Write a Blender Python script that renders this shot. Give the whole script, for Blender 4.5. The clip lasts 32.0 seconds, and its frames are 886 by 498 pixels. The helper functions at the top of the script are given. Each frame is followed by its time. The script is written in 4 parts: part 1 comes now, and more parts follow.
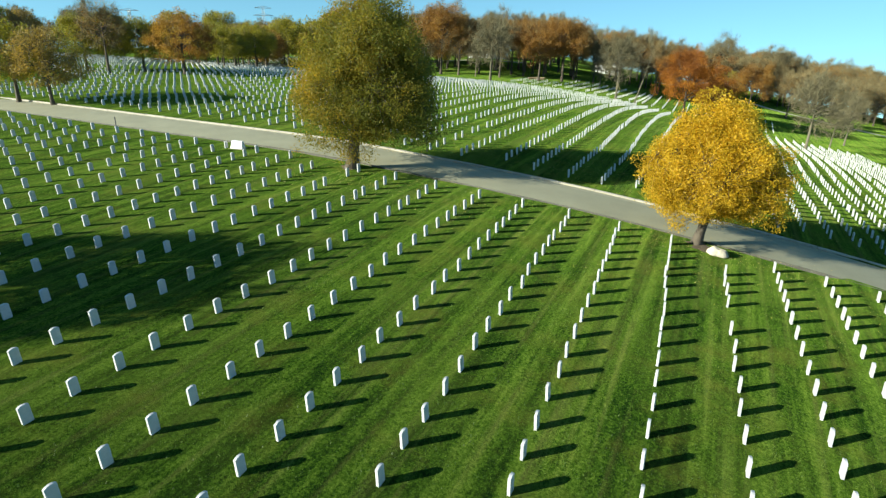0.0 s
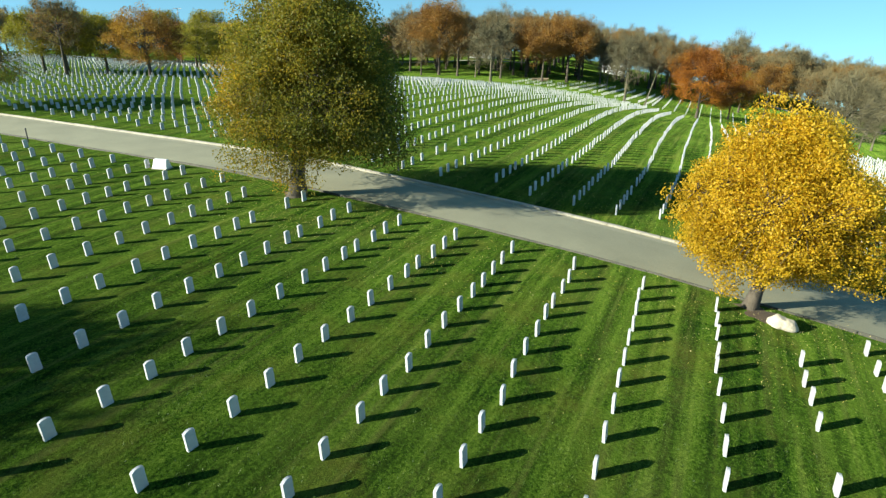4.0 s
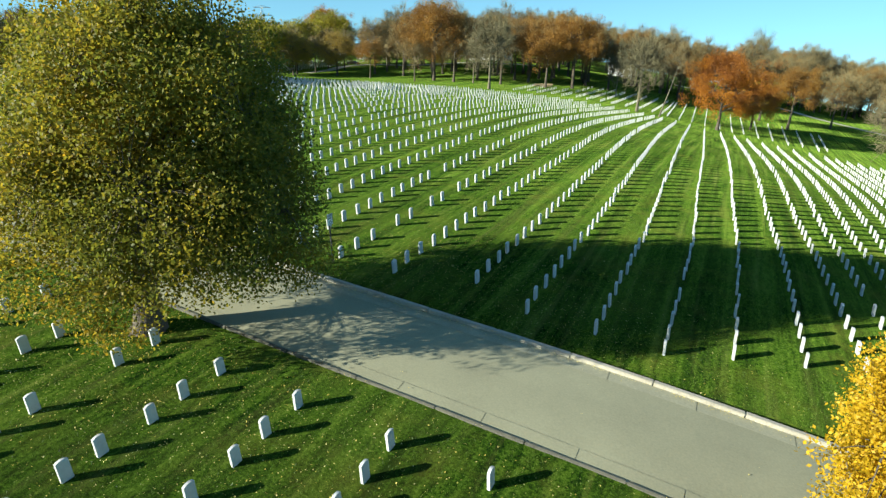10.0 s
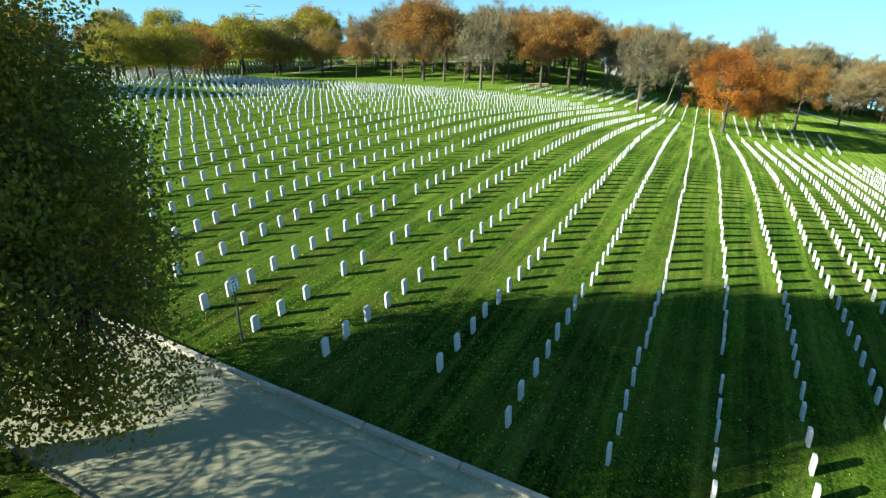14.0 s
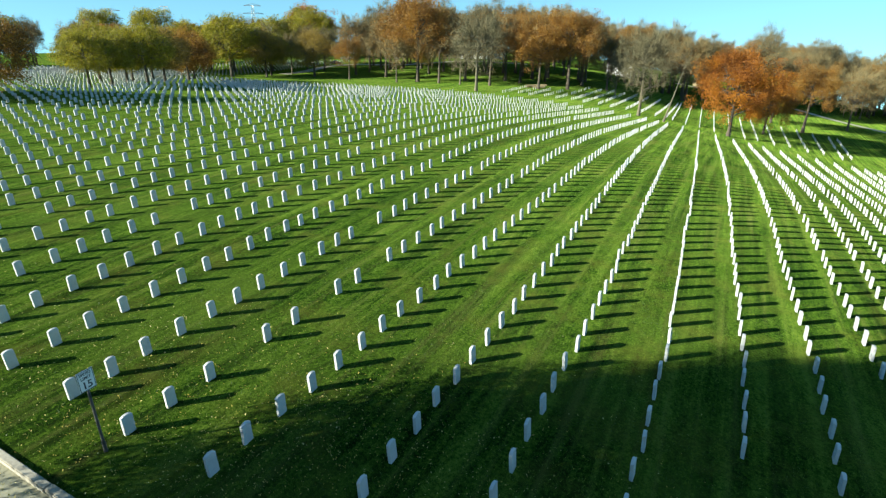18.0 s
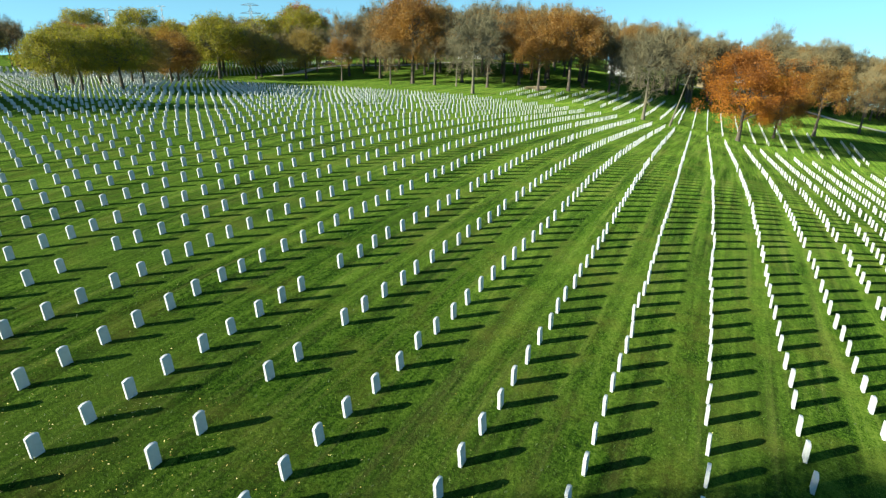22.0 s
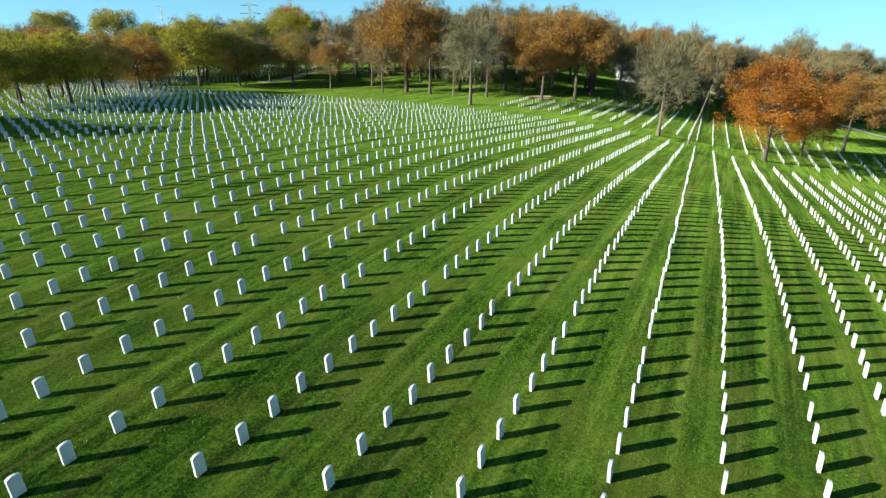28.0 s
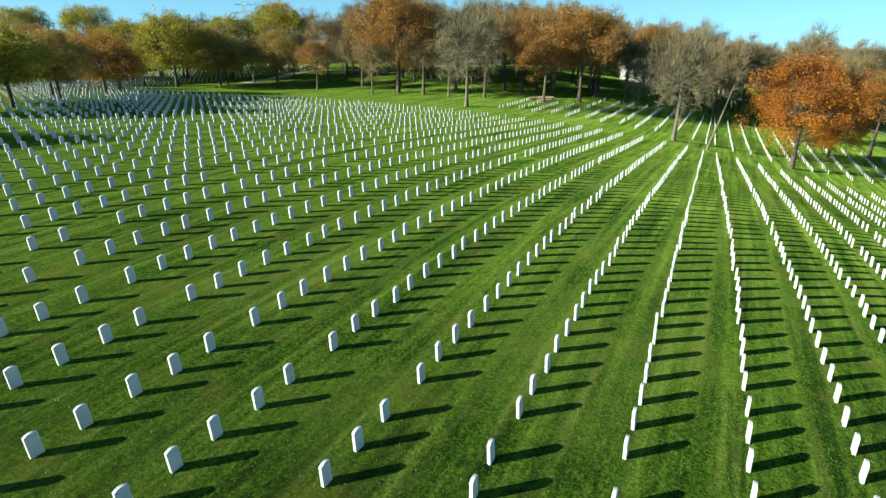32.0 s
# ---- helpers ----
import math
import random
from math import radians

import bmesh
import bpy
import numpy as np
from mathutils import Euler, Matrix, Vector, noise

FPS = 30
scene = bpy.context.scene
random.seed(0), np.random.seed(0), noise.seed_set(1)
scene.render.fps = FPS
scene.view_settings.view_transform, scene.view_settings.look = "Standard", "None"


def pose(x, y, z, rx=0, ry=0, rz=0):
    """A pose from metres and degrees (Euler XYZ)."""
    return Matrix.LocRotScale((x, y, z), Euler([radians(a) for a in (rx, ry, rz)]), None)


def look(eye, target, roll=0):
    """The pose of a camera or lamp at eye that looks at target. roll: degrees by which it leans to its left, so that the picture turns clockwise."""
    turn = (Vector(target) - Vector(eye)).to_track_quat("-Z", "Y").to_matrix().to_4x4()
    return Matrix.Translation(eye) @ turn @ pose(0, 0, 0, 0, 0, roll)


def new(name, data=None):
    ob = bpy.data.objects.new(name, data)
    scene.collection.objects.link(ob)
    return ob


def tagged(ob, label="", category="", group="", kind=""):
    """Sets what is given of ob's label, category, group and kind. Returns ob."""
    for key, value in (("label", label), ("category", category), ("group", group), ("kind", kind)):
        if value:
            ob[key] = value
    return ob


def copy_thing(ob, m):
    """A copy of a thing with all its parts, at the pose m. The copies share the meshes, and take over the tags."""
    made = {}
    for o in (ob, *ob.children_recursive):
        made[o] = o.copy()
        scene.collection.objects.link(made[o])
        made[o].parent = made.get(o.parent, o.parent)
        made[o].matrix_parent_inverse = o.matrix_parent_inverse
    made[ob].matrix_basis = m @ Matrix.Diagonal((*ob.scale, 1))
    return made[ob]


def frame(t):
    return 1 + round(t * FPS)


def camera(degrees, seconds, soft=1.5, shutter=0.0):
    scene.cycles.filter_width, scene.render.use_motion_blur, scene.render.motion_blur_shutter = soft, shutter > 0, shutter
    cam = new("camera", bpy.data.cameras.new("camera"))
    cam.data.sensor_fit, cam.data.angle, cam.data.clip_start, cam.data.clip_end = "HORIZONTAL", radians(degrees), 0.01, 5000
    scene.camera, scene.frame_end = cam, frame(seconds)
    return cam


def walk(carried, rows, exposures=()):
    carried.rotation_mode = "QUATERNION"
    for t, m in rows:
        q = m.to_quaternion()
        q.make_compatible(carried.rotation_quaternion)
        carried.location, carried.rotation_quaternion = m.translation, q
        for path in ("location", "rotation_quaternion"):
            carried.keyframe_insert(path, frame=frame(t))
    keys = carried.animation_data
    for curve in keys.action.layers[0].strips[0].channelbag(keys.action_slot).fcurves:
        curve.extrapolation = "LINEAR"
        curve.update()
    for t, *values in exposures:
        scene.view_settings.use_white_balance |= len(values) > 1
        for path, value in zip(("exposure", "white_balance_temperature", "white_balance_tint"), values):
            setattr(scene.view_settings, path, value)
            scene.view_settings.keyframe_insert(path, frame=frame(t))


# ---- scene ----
cam = camera(75.08, 32.0, 1.35)
PATH = [
    (0.0, -0.197, 0.433, 11.464, 67.734, -2.023, 25.599),
    (0.5, -0.424, 1.859, 11.395, 67.767, -1.950, 25.624),
    (1.0, -0.641, 3.249, 11.323, 67.810, -1.891, 25.656),
    (1.5, -0.889, 4.578, 11.189, 67.842, -1.862, 25.716),
    (2.0, -1.186, 5.850, 10.978, 67.848, -1.858, 25.802),
    (2.5, -1.503, 7.062, 10.766, 67.842, -1.854, 25.898),
    (4.5, -3.013, 11.739, 10.585, 67.779, -1.767, 26.075),
    (5.0, -3.356, 12.942, 10.642, 67.747, -1.736, 26.087),
    (5.5, -3.688, 14.162, 10.779, 67.706, -1.700, 26.095),
    (6.0, -3.984, 15.401, 10.995, 67.652, -1.664, 26.106),
    (6.5, -4.273, 16.685, 11.241, 67.592, -1.626, 26.132),
    (7.0, -4.574, 17.982, 11.480, 67.546, -1.586, 26.184),
    (7.5, -4.924, 19.303, 11.624, 67.523, -1.521, 26.245),
    (8.0, -5.293, 20.552, 11.679, 67.512, -1.458, 26.307),
    (8.5, -5.695, 21.717, 11.653, 67.512, -1.417, 26.348),
    (9.0, -6.135, 22.818, 11.585, 67.524, -1.424, 26.361),
    (9.5, -6.619, 23.886, 11.513, 67.544, -1.489, 26.360),
    (10.0, -7.117, 24.926, 11.498, 67.559, -1.578, 26.352),
    (10.5, -7.572, 25.931, 11.511, 67.572, -1.645, 26.306),
    (11.0, -7.982, 26.939, 11.517, 67.577, -1.663, 26.217),
    (11.5, -8.355, 28.037, 11.471, 67.567, -1.606, 26.088),
    (12.0, -8.655, 29.071, 11.409, 67.549, -1.522, 25.984),
    (12.5, -8.897, 30.078, 11.352, 67.528, -1.453, 25.930),
    (13.0, -9.042, 31.053, 11.258, 67.501, -1.404, 25.901),
    (13.5, -9.140, 31.983, 11.124, 67.476, -1.361, 25.890),
    (14.0, -9.226, 32.871, 10.959, 67.455, -1.332, 25.912),
    (14.5, -9.328, 33.702, 10.800, 67.438, -1.314, 25.959),
    (16.5, -9.682, 36.576, 10.744, 67.375, -1.337, 26.187),
    (17.0, -9.727, 37.251, 10.827, 67.365, -1.292, 26.182),
    (17.5, -9.787, 37.955, 10.915, 67.356, -1.239, 26.159),
    (18.0, -9.870, 38.646, 11.041, 67.347, -1.185, 26.136),
    (18.5, -9.994, 39.339, 11.175, 67.344, -1.139, 26.123),
    (19.0, -10.170, 40.067, 11.279, 67.342, -1.103, 26.114),
    (19.5, -10.393, 40.800, 11.322, 67.337, -1.083, 26.112),
    (20.0, -10.634, 41.551, 11.292, 67.336, -1.094, 26.121),
    (20.5, -10.876, 42.304, 11.236, 67.332, -1.106, 26.122),
    (21.0, -11.109, 43.088, 11.148, 67.316, -1.111, 26.122),
    (21.5, -11.326, 43.882, 11.048, 67.296, -1.104, 26.137),
    (22.0, -11.539, 44.674, 10.966, 67.284, -1.084, 26.160),
    (22.5, -11.758, 45.484, 10.917, 67.284, -1.060, 26.181),
    (23.0, -11.984, 46.293, 10.919, 67.294, -1.033, 26.194),
    (23.5, -12.200, 47.094, 10.994, 67.308, -1.013, 26.205),
    (24.0, -12.421, 47.903, 11.154, 67.336, -0.997, 26.226),
    (24.5, -12.687, 48.759, 11.433, 67.366, -0.988, 26.245),
    (25.0, -13.005, 49.684, 11.676, 67.378, -0.988, 26.260),
    (25.5, -13.372, 50.677, 11.807, 67.365, -0.993, 26.286),
    (27.5, -14.777, 55.063, 11.624, 67.297, -1.152, 26.529),
    (28.0, -15.161, 56.196, 11.540, 67.293, -1.161, 26.544),
    (28.5, -15.551, 57.296, 11.397, 67.288, -1.162, 26.553),
    (29.0, -15.942, 58.354, 11.185, 67.285, -1.152, 26.558),
    (29.5, -16.336, 59.381, 10.930, 67.286, -1.131, 26.552),
    (30.0, -16.743, 60.454, 10.719, 67.296, -1.103, 26.523),
    (30.5, -17.192, 61.544, 10.608, 67.310, -1.072, 26.476),
    (31.0, -17.685, 62.680, 10.566, 67.320, -1.050, 26.423),
    (31.5, -18.228, 63.972, 10.535, 67.313, -1.061, 26.391),
    (32.0, -18.755, 65.232, 10.451, 67.290, -1.082, 26.360),
]
walk(cam, [(t, pose(x, y, z, rx, ry, rz)) for t, x, y, z, rx, ry, rz in PATH], [(0.0, 1.36, 6500, 4), (9.0, 1.42, 6500, 4), (13.5, 1.72, 6500, 4), (18.0, 1.60, 6500, 4), (25.0, 1.52, 6500, 4), (32.0, 1.51, 6500, 4)])

# ---- daylight: a low morning sun from the south-west of the plan, clear blue sky ----
SUN_TO = 45.5        # plan angle in which the shadows fall, degrees from +x
SUN_UP = 20.0        # elevation
world = bpy.data.worlds.new("sky")
scene.world = world
world.use_nodes = True
wn, wl = world.node_tree.nodes, world.node_tree.links
wn.clear()
sky = wn.new("ShaderNodeTexSky")
sky.sky_type = 'NISHITA'
sky.sun_disc = False
sky.sun_elevation = radians(SUN_UP)
sky.sun_rotation = radians(90 - (SUN_TO + 180))
sky.altitude = 0.0
sky.air_density, sky.dust_density, sky.ozone_density = 1.0, 0.0, 1.2
back = wn.new("ShaderNodeBackground")
back.inputs["Strength"].default_value = 0.070
wout = wn.new("ShaderNodeOutputWorld")
# a very clear day: the deep blue reaches almost down to the skyline
wtc = wn.new("ShaderNodeTexCoord")
lift = wn.new("ShaderNodeVectorMath")
lift.operation = 'ADD'
lift.inputs[1].default_value = (0, 0, 0.20)
norm = wn.new("ShaderNodeVectorMath")
norm.operation = 'NORMALIZE'
wl.new(wtc.outputs["Generated"], lift.inputs[0])
wl.new(lift.outputs[0], norm.inputs[0])
wl.new(norm.outputs[0], sky.inputs["Vector"])
clear = wn.new("ShaderNodeMix")      # dry cold air: a little less red
clear.data_type, clear.blend_type = 'RGBA', 'MULTIPLY'
clear.inputs[0].default_value = 1.0
clear.inputs[7].default_value = (0.68, 1.04, 1.10, 1)
wl.new(sky.outputs[0], clear.inputs[6])
wl.new(clear.outputs[2], back.inputs["Color"])
wl.new(back.outputs[0], wout.inputs["Surface"])
sun_data = bpy.data.lights.new("sun", 'SUN')
sun_data.energy, sun_data.angle, sun_data.color = 5.0, radians(0.55), (1.0, 0.965, 0.83)
sun = new("sun", sun_data)
a, e = radians(SUN_TO), radians(SUN_UP)
sun.matrix_world = look((0, 0, 60), (math.cos(a) * math.cos(e), math.sin(a) * math.cos(e), 60 - math.sin(e)))


# ---- materials ----
def material(name):
    m = bpy.data.materials.new(name)
    m.use_nodes = True
    n, l = m.node_tree.nodes, m.node_tree.links
    n.clear()
    out = n.new("ShaderNodeOutputMaterial")
    return m, n, l, out


def ramp_node(n, stops):
    r = n.new("ShaderNodeValToRGB")
    els = r.color_ramp.elements
    while len(els) < len(stops):
        els.new(0.5)
    for el, (p, c) in zip(els, stops):
        el.position, el.color = p, (*c, 1)
    return r


def noise_node(n, l, coord, scale, detail=3.0, rough=0.55):
    t = n.new("ShaderNodeTexNoise")
    t.inputs["Scale"].default_value, t.inputs["Detail"].default_value, t.inputs["Roughness"].default_value = scale, detail, rough
    l.new(coord, t.inputs["Vector"])
    return t


def mix_node(n, l, fac, a, b, mode='MIX'):
    x = n.new("ShaderNodeMix")
    x.data_type, x.blend_type = 'RGBA', mode
    for sock, v in (("Factor", fac), ("A", a), ("B", b)):
        s = [i for i in x.inputs if i.name == sock and (i.type == 'VALUE') == (sock == "Factor") and i.type in ('VALUE', 'RGBA')][0]
        if isinstance(v, (int, float)):
            s.default_value = v
        elif isinstance(v, tuple):
            s.default_value = (*v, 1)
        else:
            l.new(v, s)
    return [o for o in x.outputs if o.type == 'RGBA'][0]


def surface(name, dark, light, scale, rough=0.8, bump=0.3, bump_scale=None, fine=None, depth=0.02, metal=0.0):
    """A two-scale mottled surface in object metres."""
    m, n, l, out = material(name)
    tc = n.new("ShaderNodeNewGeometry").outputs["Position"]
    big, small = noise_node(n, l, tc, scale), noise_node(n, l, tc, fine or scale * 9, 4)
    mixed = n.new("ShaderNodeMath")
    mixed.operation = 'MULTIPLY_ADD'
    mixed.inputs[1].default_value = 0.5
    half = n.new("ShaderNodeMath")
    half.operation = 'MULTIPLY'
    half.inputs[1].default_value = 0.5
    l.new(small.outputs[0], half.inputs[0])
    l.new(big.outputs[0], mixed.inputs[0])
    l.new(half.outputs[0], mixed.inputs[2])
    r = ramp_node(n, [(0.3, dark), (0.7, light)])
    l.new(mixed.outputs[0], r.inputs[0])
    p = n.new("ShaderNodeBsdfPrincipled")
    p.inputs["Roughness"].default_value, p.inputs["Metallic"].default_value = rough, metal
    l.new(r.outputs[0], p.inputs["Base Color"])
    b = n.new("ShaderNodeBump")
    b.inputs["Strength"].default_value, b.inputs["Distance"].default_value = bump, depth
    l.new(noise_node(n, l, tc, bump_scale or scale * 12, 5).outputs[0], b.inputs["Height"])
    l.new(b.outputs[0], p.inputs["Normal"])
    l.new(p.outputs[0], out.inputs[0])
    return m


def math_node(n, l, op, a, b, c=None):
    m = n.new("ShaderNodeMath")
    m.operation = op
    for i, v in enumerate((a, b, c)):
        if v is None:
            continue
        if isinstance(v, (int, float)):
            m.inputs[i].default_value = v
        else:
            l.new(v, m.inputs[i])
    return m.outputs[0]


def grass_material():
    """Mown lawn: tufts and blades at three scales with the shade between them painted in, mower tracks along the rows,
    worn straw-coloured streaks, broad drifts of hue.
    """
    m, n, l, out = material("mown_grass")
    pos = n.new("ShaderNodeNewGeometry").outputs["Position"]
    mp = n.new("ShaderNodeMapping")           # tracks: long in y, narrow in x
    mp.inputs["Scale"].default_value = (1.0, 0.03, 0.2)
    l.new(pos, mp.inputs["Vector"])
    track = noise_node(n, l, mp.outputs[0], 1.7, 3.0, 0.62).outputs[0]
    wear = noise_node(n, l, mp.outputs[0], 2.6, 2.0, 0.5).outputs[0]
    mp2 = n.new("ShaderNodeMapping")
    mp2.inputs["Scale"].default_value = (1.0, 0.35, 1.0)
    l.new(pos, mp2.inputs["Vector"])
    streak = noise_node(n, l, mp2.outputs[0], 4.0, 4, 0.65).outputs[0]
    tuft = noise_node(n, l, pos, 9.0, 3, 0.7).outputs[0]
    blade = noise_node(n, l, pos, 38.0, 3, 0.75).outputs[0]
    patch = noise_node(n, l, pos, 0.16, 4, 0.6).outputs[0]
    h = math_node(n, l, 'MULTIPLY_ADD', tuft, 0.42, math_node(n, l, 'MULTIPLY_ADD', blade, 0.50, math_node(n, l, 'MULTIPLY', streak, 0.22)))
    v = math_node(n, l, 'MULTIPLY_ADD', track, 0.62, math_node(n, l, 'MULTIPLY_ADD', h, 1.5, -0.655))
    # near-black low end: shade down between the blades, put into the colour
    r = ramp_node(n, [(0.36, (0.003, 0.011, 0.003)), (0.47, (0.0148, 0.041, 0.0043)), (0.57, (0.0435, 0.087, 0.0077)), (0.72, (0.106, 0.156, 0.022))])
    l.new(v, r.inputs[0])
    pr = ramp_node(n, [(0.42, (0, 0, 0)), (0.68, (0.75, 0.75, 0.75))])
    l.new(patch, pr.inputs[0])
    col = mix_node(n, l, pr.outputs[0], r.outputs[0], mix_node(n, l, 0.45, r.outputs[0], (0.088, 0.130, 0.019)))
    # straw along the tracks and in flecks
    wr = ramp_node(n, [(0.56, (0, 0, 0)), (0.72, (0.30, 0.30, 0.30))])
    l.new(math_node(n, l, 'MULTIPLY_ADD', blade, 0.35, math_node(n, l, 'MULTIPLY', wear, 0.72)), wr.inputs[0])
    col = mix_node(n, l, wr.outputs[0], col, (0.165, 0.165, 0.045))
    # thin dry patches of a stride or two
    dry = noise_node(n, l, pos, 0.42, 5, 0.62).outputs[0]
    dr = ramp_node(n, [(0.53, (0, 0, 0)), (0.74, (0.48, 0.48, 0.48))])
    l.new(math_node(n, l, 'MULTIPLY_ADD', blade, 0.22, math_node(n, l, 'MULTIPLY', dry, 0.84)), dr.inputs[0])
    col = mix_node(n, l, dr.outputs[0], col, (0.098, 0.094, 0.018))
    p = n.new("ShaderNodeBsdfDiffuse")
    p.inputs["Roughness"].default_value = 1.0
    l.new(col, p.inputs["Color"])
    b = n.new("ShaderNodeBump")
    b.inputs["Strength"].default_value, b.inputs["Distance"].default_value = 1.0, 0.085
    l.new(h, b.inputs["Height"])
    l.new(b.outputs[0], p.inputs["Normal"])
    # blade tips catch the light where the lawn is seen at a low angle
    tips = n.new("ShaderNodeBsdfSheen")
    tips.inputs["Roughness"].default_value = 0.55
    l.new(mix_node(n, l, 0.35, mix_node(n, l, 1.0, col, (0.98, 0.96, 0.95), 'MULTIPLY'), (0.042, 0.066, 0.013)), tips.inputs["Color"])
    both = n.new("ShaderNodeAddShader")
    l.new(p.outputs[0], both.inputs[0])
    l.new(tips.outputs[0], both.inputs[1])
    l.new(both.outputs[0], out.inputs[0])
    return m


def leaf_material(name, stops, patch=0.35, lean=(0, 0, 0), through_light=0.4):
    """Leaves: each one its own shade, whole limbs of the crown drifting in hue, colour growing lighter along lean,
    light coming through.
    """
    m, n, l, out = material(name)
    g = n.new("ShaderNodeNewGeometry")
    tc = n.new("ShaderNodeTexCoord")
    nz = noise_node(n, l, tc.outputs["Object"], patch, 2, 0.5)
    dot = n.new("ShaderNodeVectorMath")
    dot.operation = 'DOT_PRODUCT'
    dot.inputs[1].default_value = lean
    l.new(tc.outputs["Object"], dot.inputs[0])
    a1 = n.new("ShaderNodeMath")
    a1.operation = 'MULTIPLY_ADD'
    a1.inputs[1].default_value = 0.45
    l.new(g.outputs["Random Per Island"], a1.inputs[0])
    a2 = n.new("ShaderNodeMath")
    a2.operation = 'MULTIPLY_ADD'
    a2.inputs[1].default_value = 1.1
    a2.inputs[2].default_value = -0.27
    l.new(nz.outputs[0], a2.inputs[0])
    l.new(a2.outputs[0], a1.inputs[2])
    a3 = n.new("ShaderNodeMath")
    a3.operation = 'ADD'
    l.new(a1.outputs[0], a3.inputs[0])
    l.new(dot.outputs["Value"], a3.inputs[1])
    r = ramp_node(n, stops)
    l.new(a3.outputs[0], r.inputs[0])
    p = n.new("ShaderNodeBsdfPrincipled")
    p.inputs["Roughness"].default_value = 0.55
    p.inputs["Specular IOR Level"].default_value = 0.3
    l.new(r.outputs[0], p.inputs["Base Color"])
    tr = n.new("ShaderNodeBsdfTranslucent")
    l.new(r.outputs[0], tr.inputs["Color"])
    mx = n.new("ShaderNodeMixShader")
    mx.inputs[0].default_value = through_light
    l.new(p.outputs[0], mx.inputs[1])
    l.new(tr.outputs[0], mx.inputs[2])
    l.new(mx.outputs[0], out.inputs[0])
    return m


GRASS = grass_material()
ASPHALT = surface("worn_road", (0.196, 0.190, 0.124), (0.292, 0.282, 0.184), 0.35, 0.9, 0.25, 30, 14, 0.01)
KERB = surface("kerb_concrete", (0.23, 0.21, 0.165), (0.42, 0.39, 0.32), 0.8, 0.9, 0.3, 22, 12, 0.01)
GUTTER = surface("gutter_concrete", (0.215, 0.207, 0.142), (0.335, 0.322, 0.226), 0.6, 0.9, 0.3, 26, 11, 0.01)
# near kerb: concrete in a much darker tone than the far one
KERB_DARK = surface("dark_kerb", (0.045, 0.045, 0.036), (0.13, 0.125, 0.095), 0.8, 0.9, 0.3, 22, 12, 0.01)
MARBLE = surface("white_marble", (0.40, 0.405, 0.405), (0.52, 0.52, 0.51), 1.1, 0.5, 0.1, 18, 9, 0.004)
STONE = surface("pale_boulder", (0.28, 0.245, 0.18), (0.53, 0.48, 0.39), 2.2, 0.9, 0.6, 9, 14, 0.05)
BARK = surface("brown_bark", (0.044, 0.036, 0.026), (0.112, 0.092, 0.066), 2.0, 0.95, 0.8, 14, 18, 0.04)
BARK_GREY = surface("grey_bark", (0.078, 0.070, 0.044), (0.168, 0.150, 0.098), 2.0, 0.95, 0.7, 14, 18, 0.04)
SOIL = surface("bare_soil", (0.060, 0.042, 0.026), (0.14, 0.10, 0.06), 1.6, 0.95, 0.6, 12, 16, 0.04)
WHITE_PAINT = surface("white_paint", (0.64, 0.64, 0.62), (0.74, 0.74, 0.72), 0.7, 0.5, 0.05)
STEEL = surface("galvanised_steel", (0.30, 0.31, 0.32), (0.46, 0.47, 0.48), 3.0, 0.45, 0.1, metal=0.6)
DARK_STEEL = surface("dark_steel", (0.03, 0.032, 0.035), (0.07, 0.07, 0.075), 3.0, 0.5, 0.1)
SIGN_BLACK = surface("black_sign_paint", (0.012, 0.012, 0.014), (0.03, 0.03, 0.03), 4.0, 0.5, 0.02)
ROOF = surface("grey_shingle", (0.10, 0.11, 0.12), (0.22, 0.23, 0.24), 1.0, 0.85, 0.3)
GREEN_ROOF = surface("weathered_copper", (0.10, 0.20, 0.17), (0.20, 0.34, 0.29), 1.0, 0.7, 0.2)
GLASS_DARK = surface("dark_glazing", (0.02, 0.025, 0.03), (0.05, 0.06, 0.07), 1.0, 0.12, 0.0)
CAR_PAINT = surface("black_car_paint", (0.015, 0.016, 0.018), (0.03, 0.03, 0.034), 1.0, 0.2, 0.0)
RUBBER = surface("tyre_rubber", (0.012, 0.012, 0.012), (0.03, 0.03, 0.03), 6.0, 0.9, 0.1)
TIMBER = surface("weathered_timber", (0.20, 0.15, 0.08), (0.42, 0.33, 0.19), 1.5, 0.9, 0.3)
# lean: autumn yellowing, also painting the sunward side lighter than the shaded one
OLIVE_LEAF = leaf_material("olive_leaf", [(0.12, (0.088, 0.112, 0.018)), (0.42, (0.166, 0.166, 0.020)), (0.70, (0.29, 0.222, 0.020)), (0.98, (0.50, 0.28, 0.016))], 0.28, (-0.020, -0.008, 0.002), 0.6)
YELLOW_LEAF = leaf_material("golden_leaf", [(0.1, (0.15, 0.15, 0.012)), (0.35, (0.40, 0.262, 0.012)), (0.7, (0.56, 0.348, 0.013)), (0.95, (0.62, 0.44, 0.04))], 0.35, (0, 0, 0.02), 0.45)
ORANGE_LEAF = leaf_material("orange_leaf", [(0.1, (0.1848, 0.06864, 0.0143)), (0.45, (0.4224, 0.1562, 0.0154)), (0.75, (0.594, 0.2508, 0.01661)), (0.98, (0.4488, 0.3168, 0.0297))], 0.22, (0, 0, -0.02), 0.42)
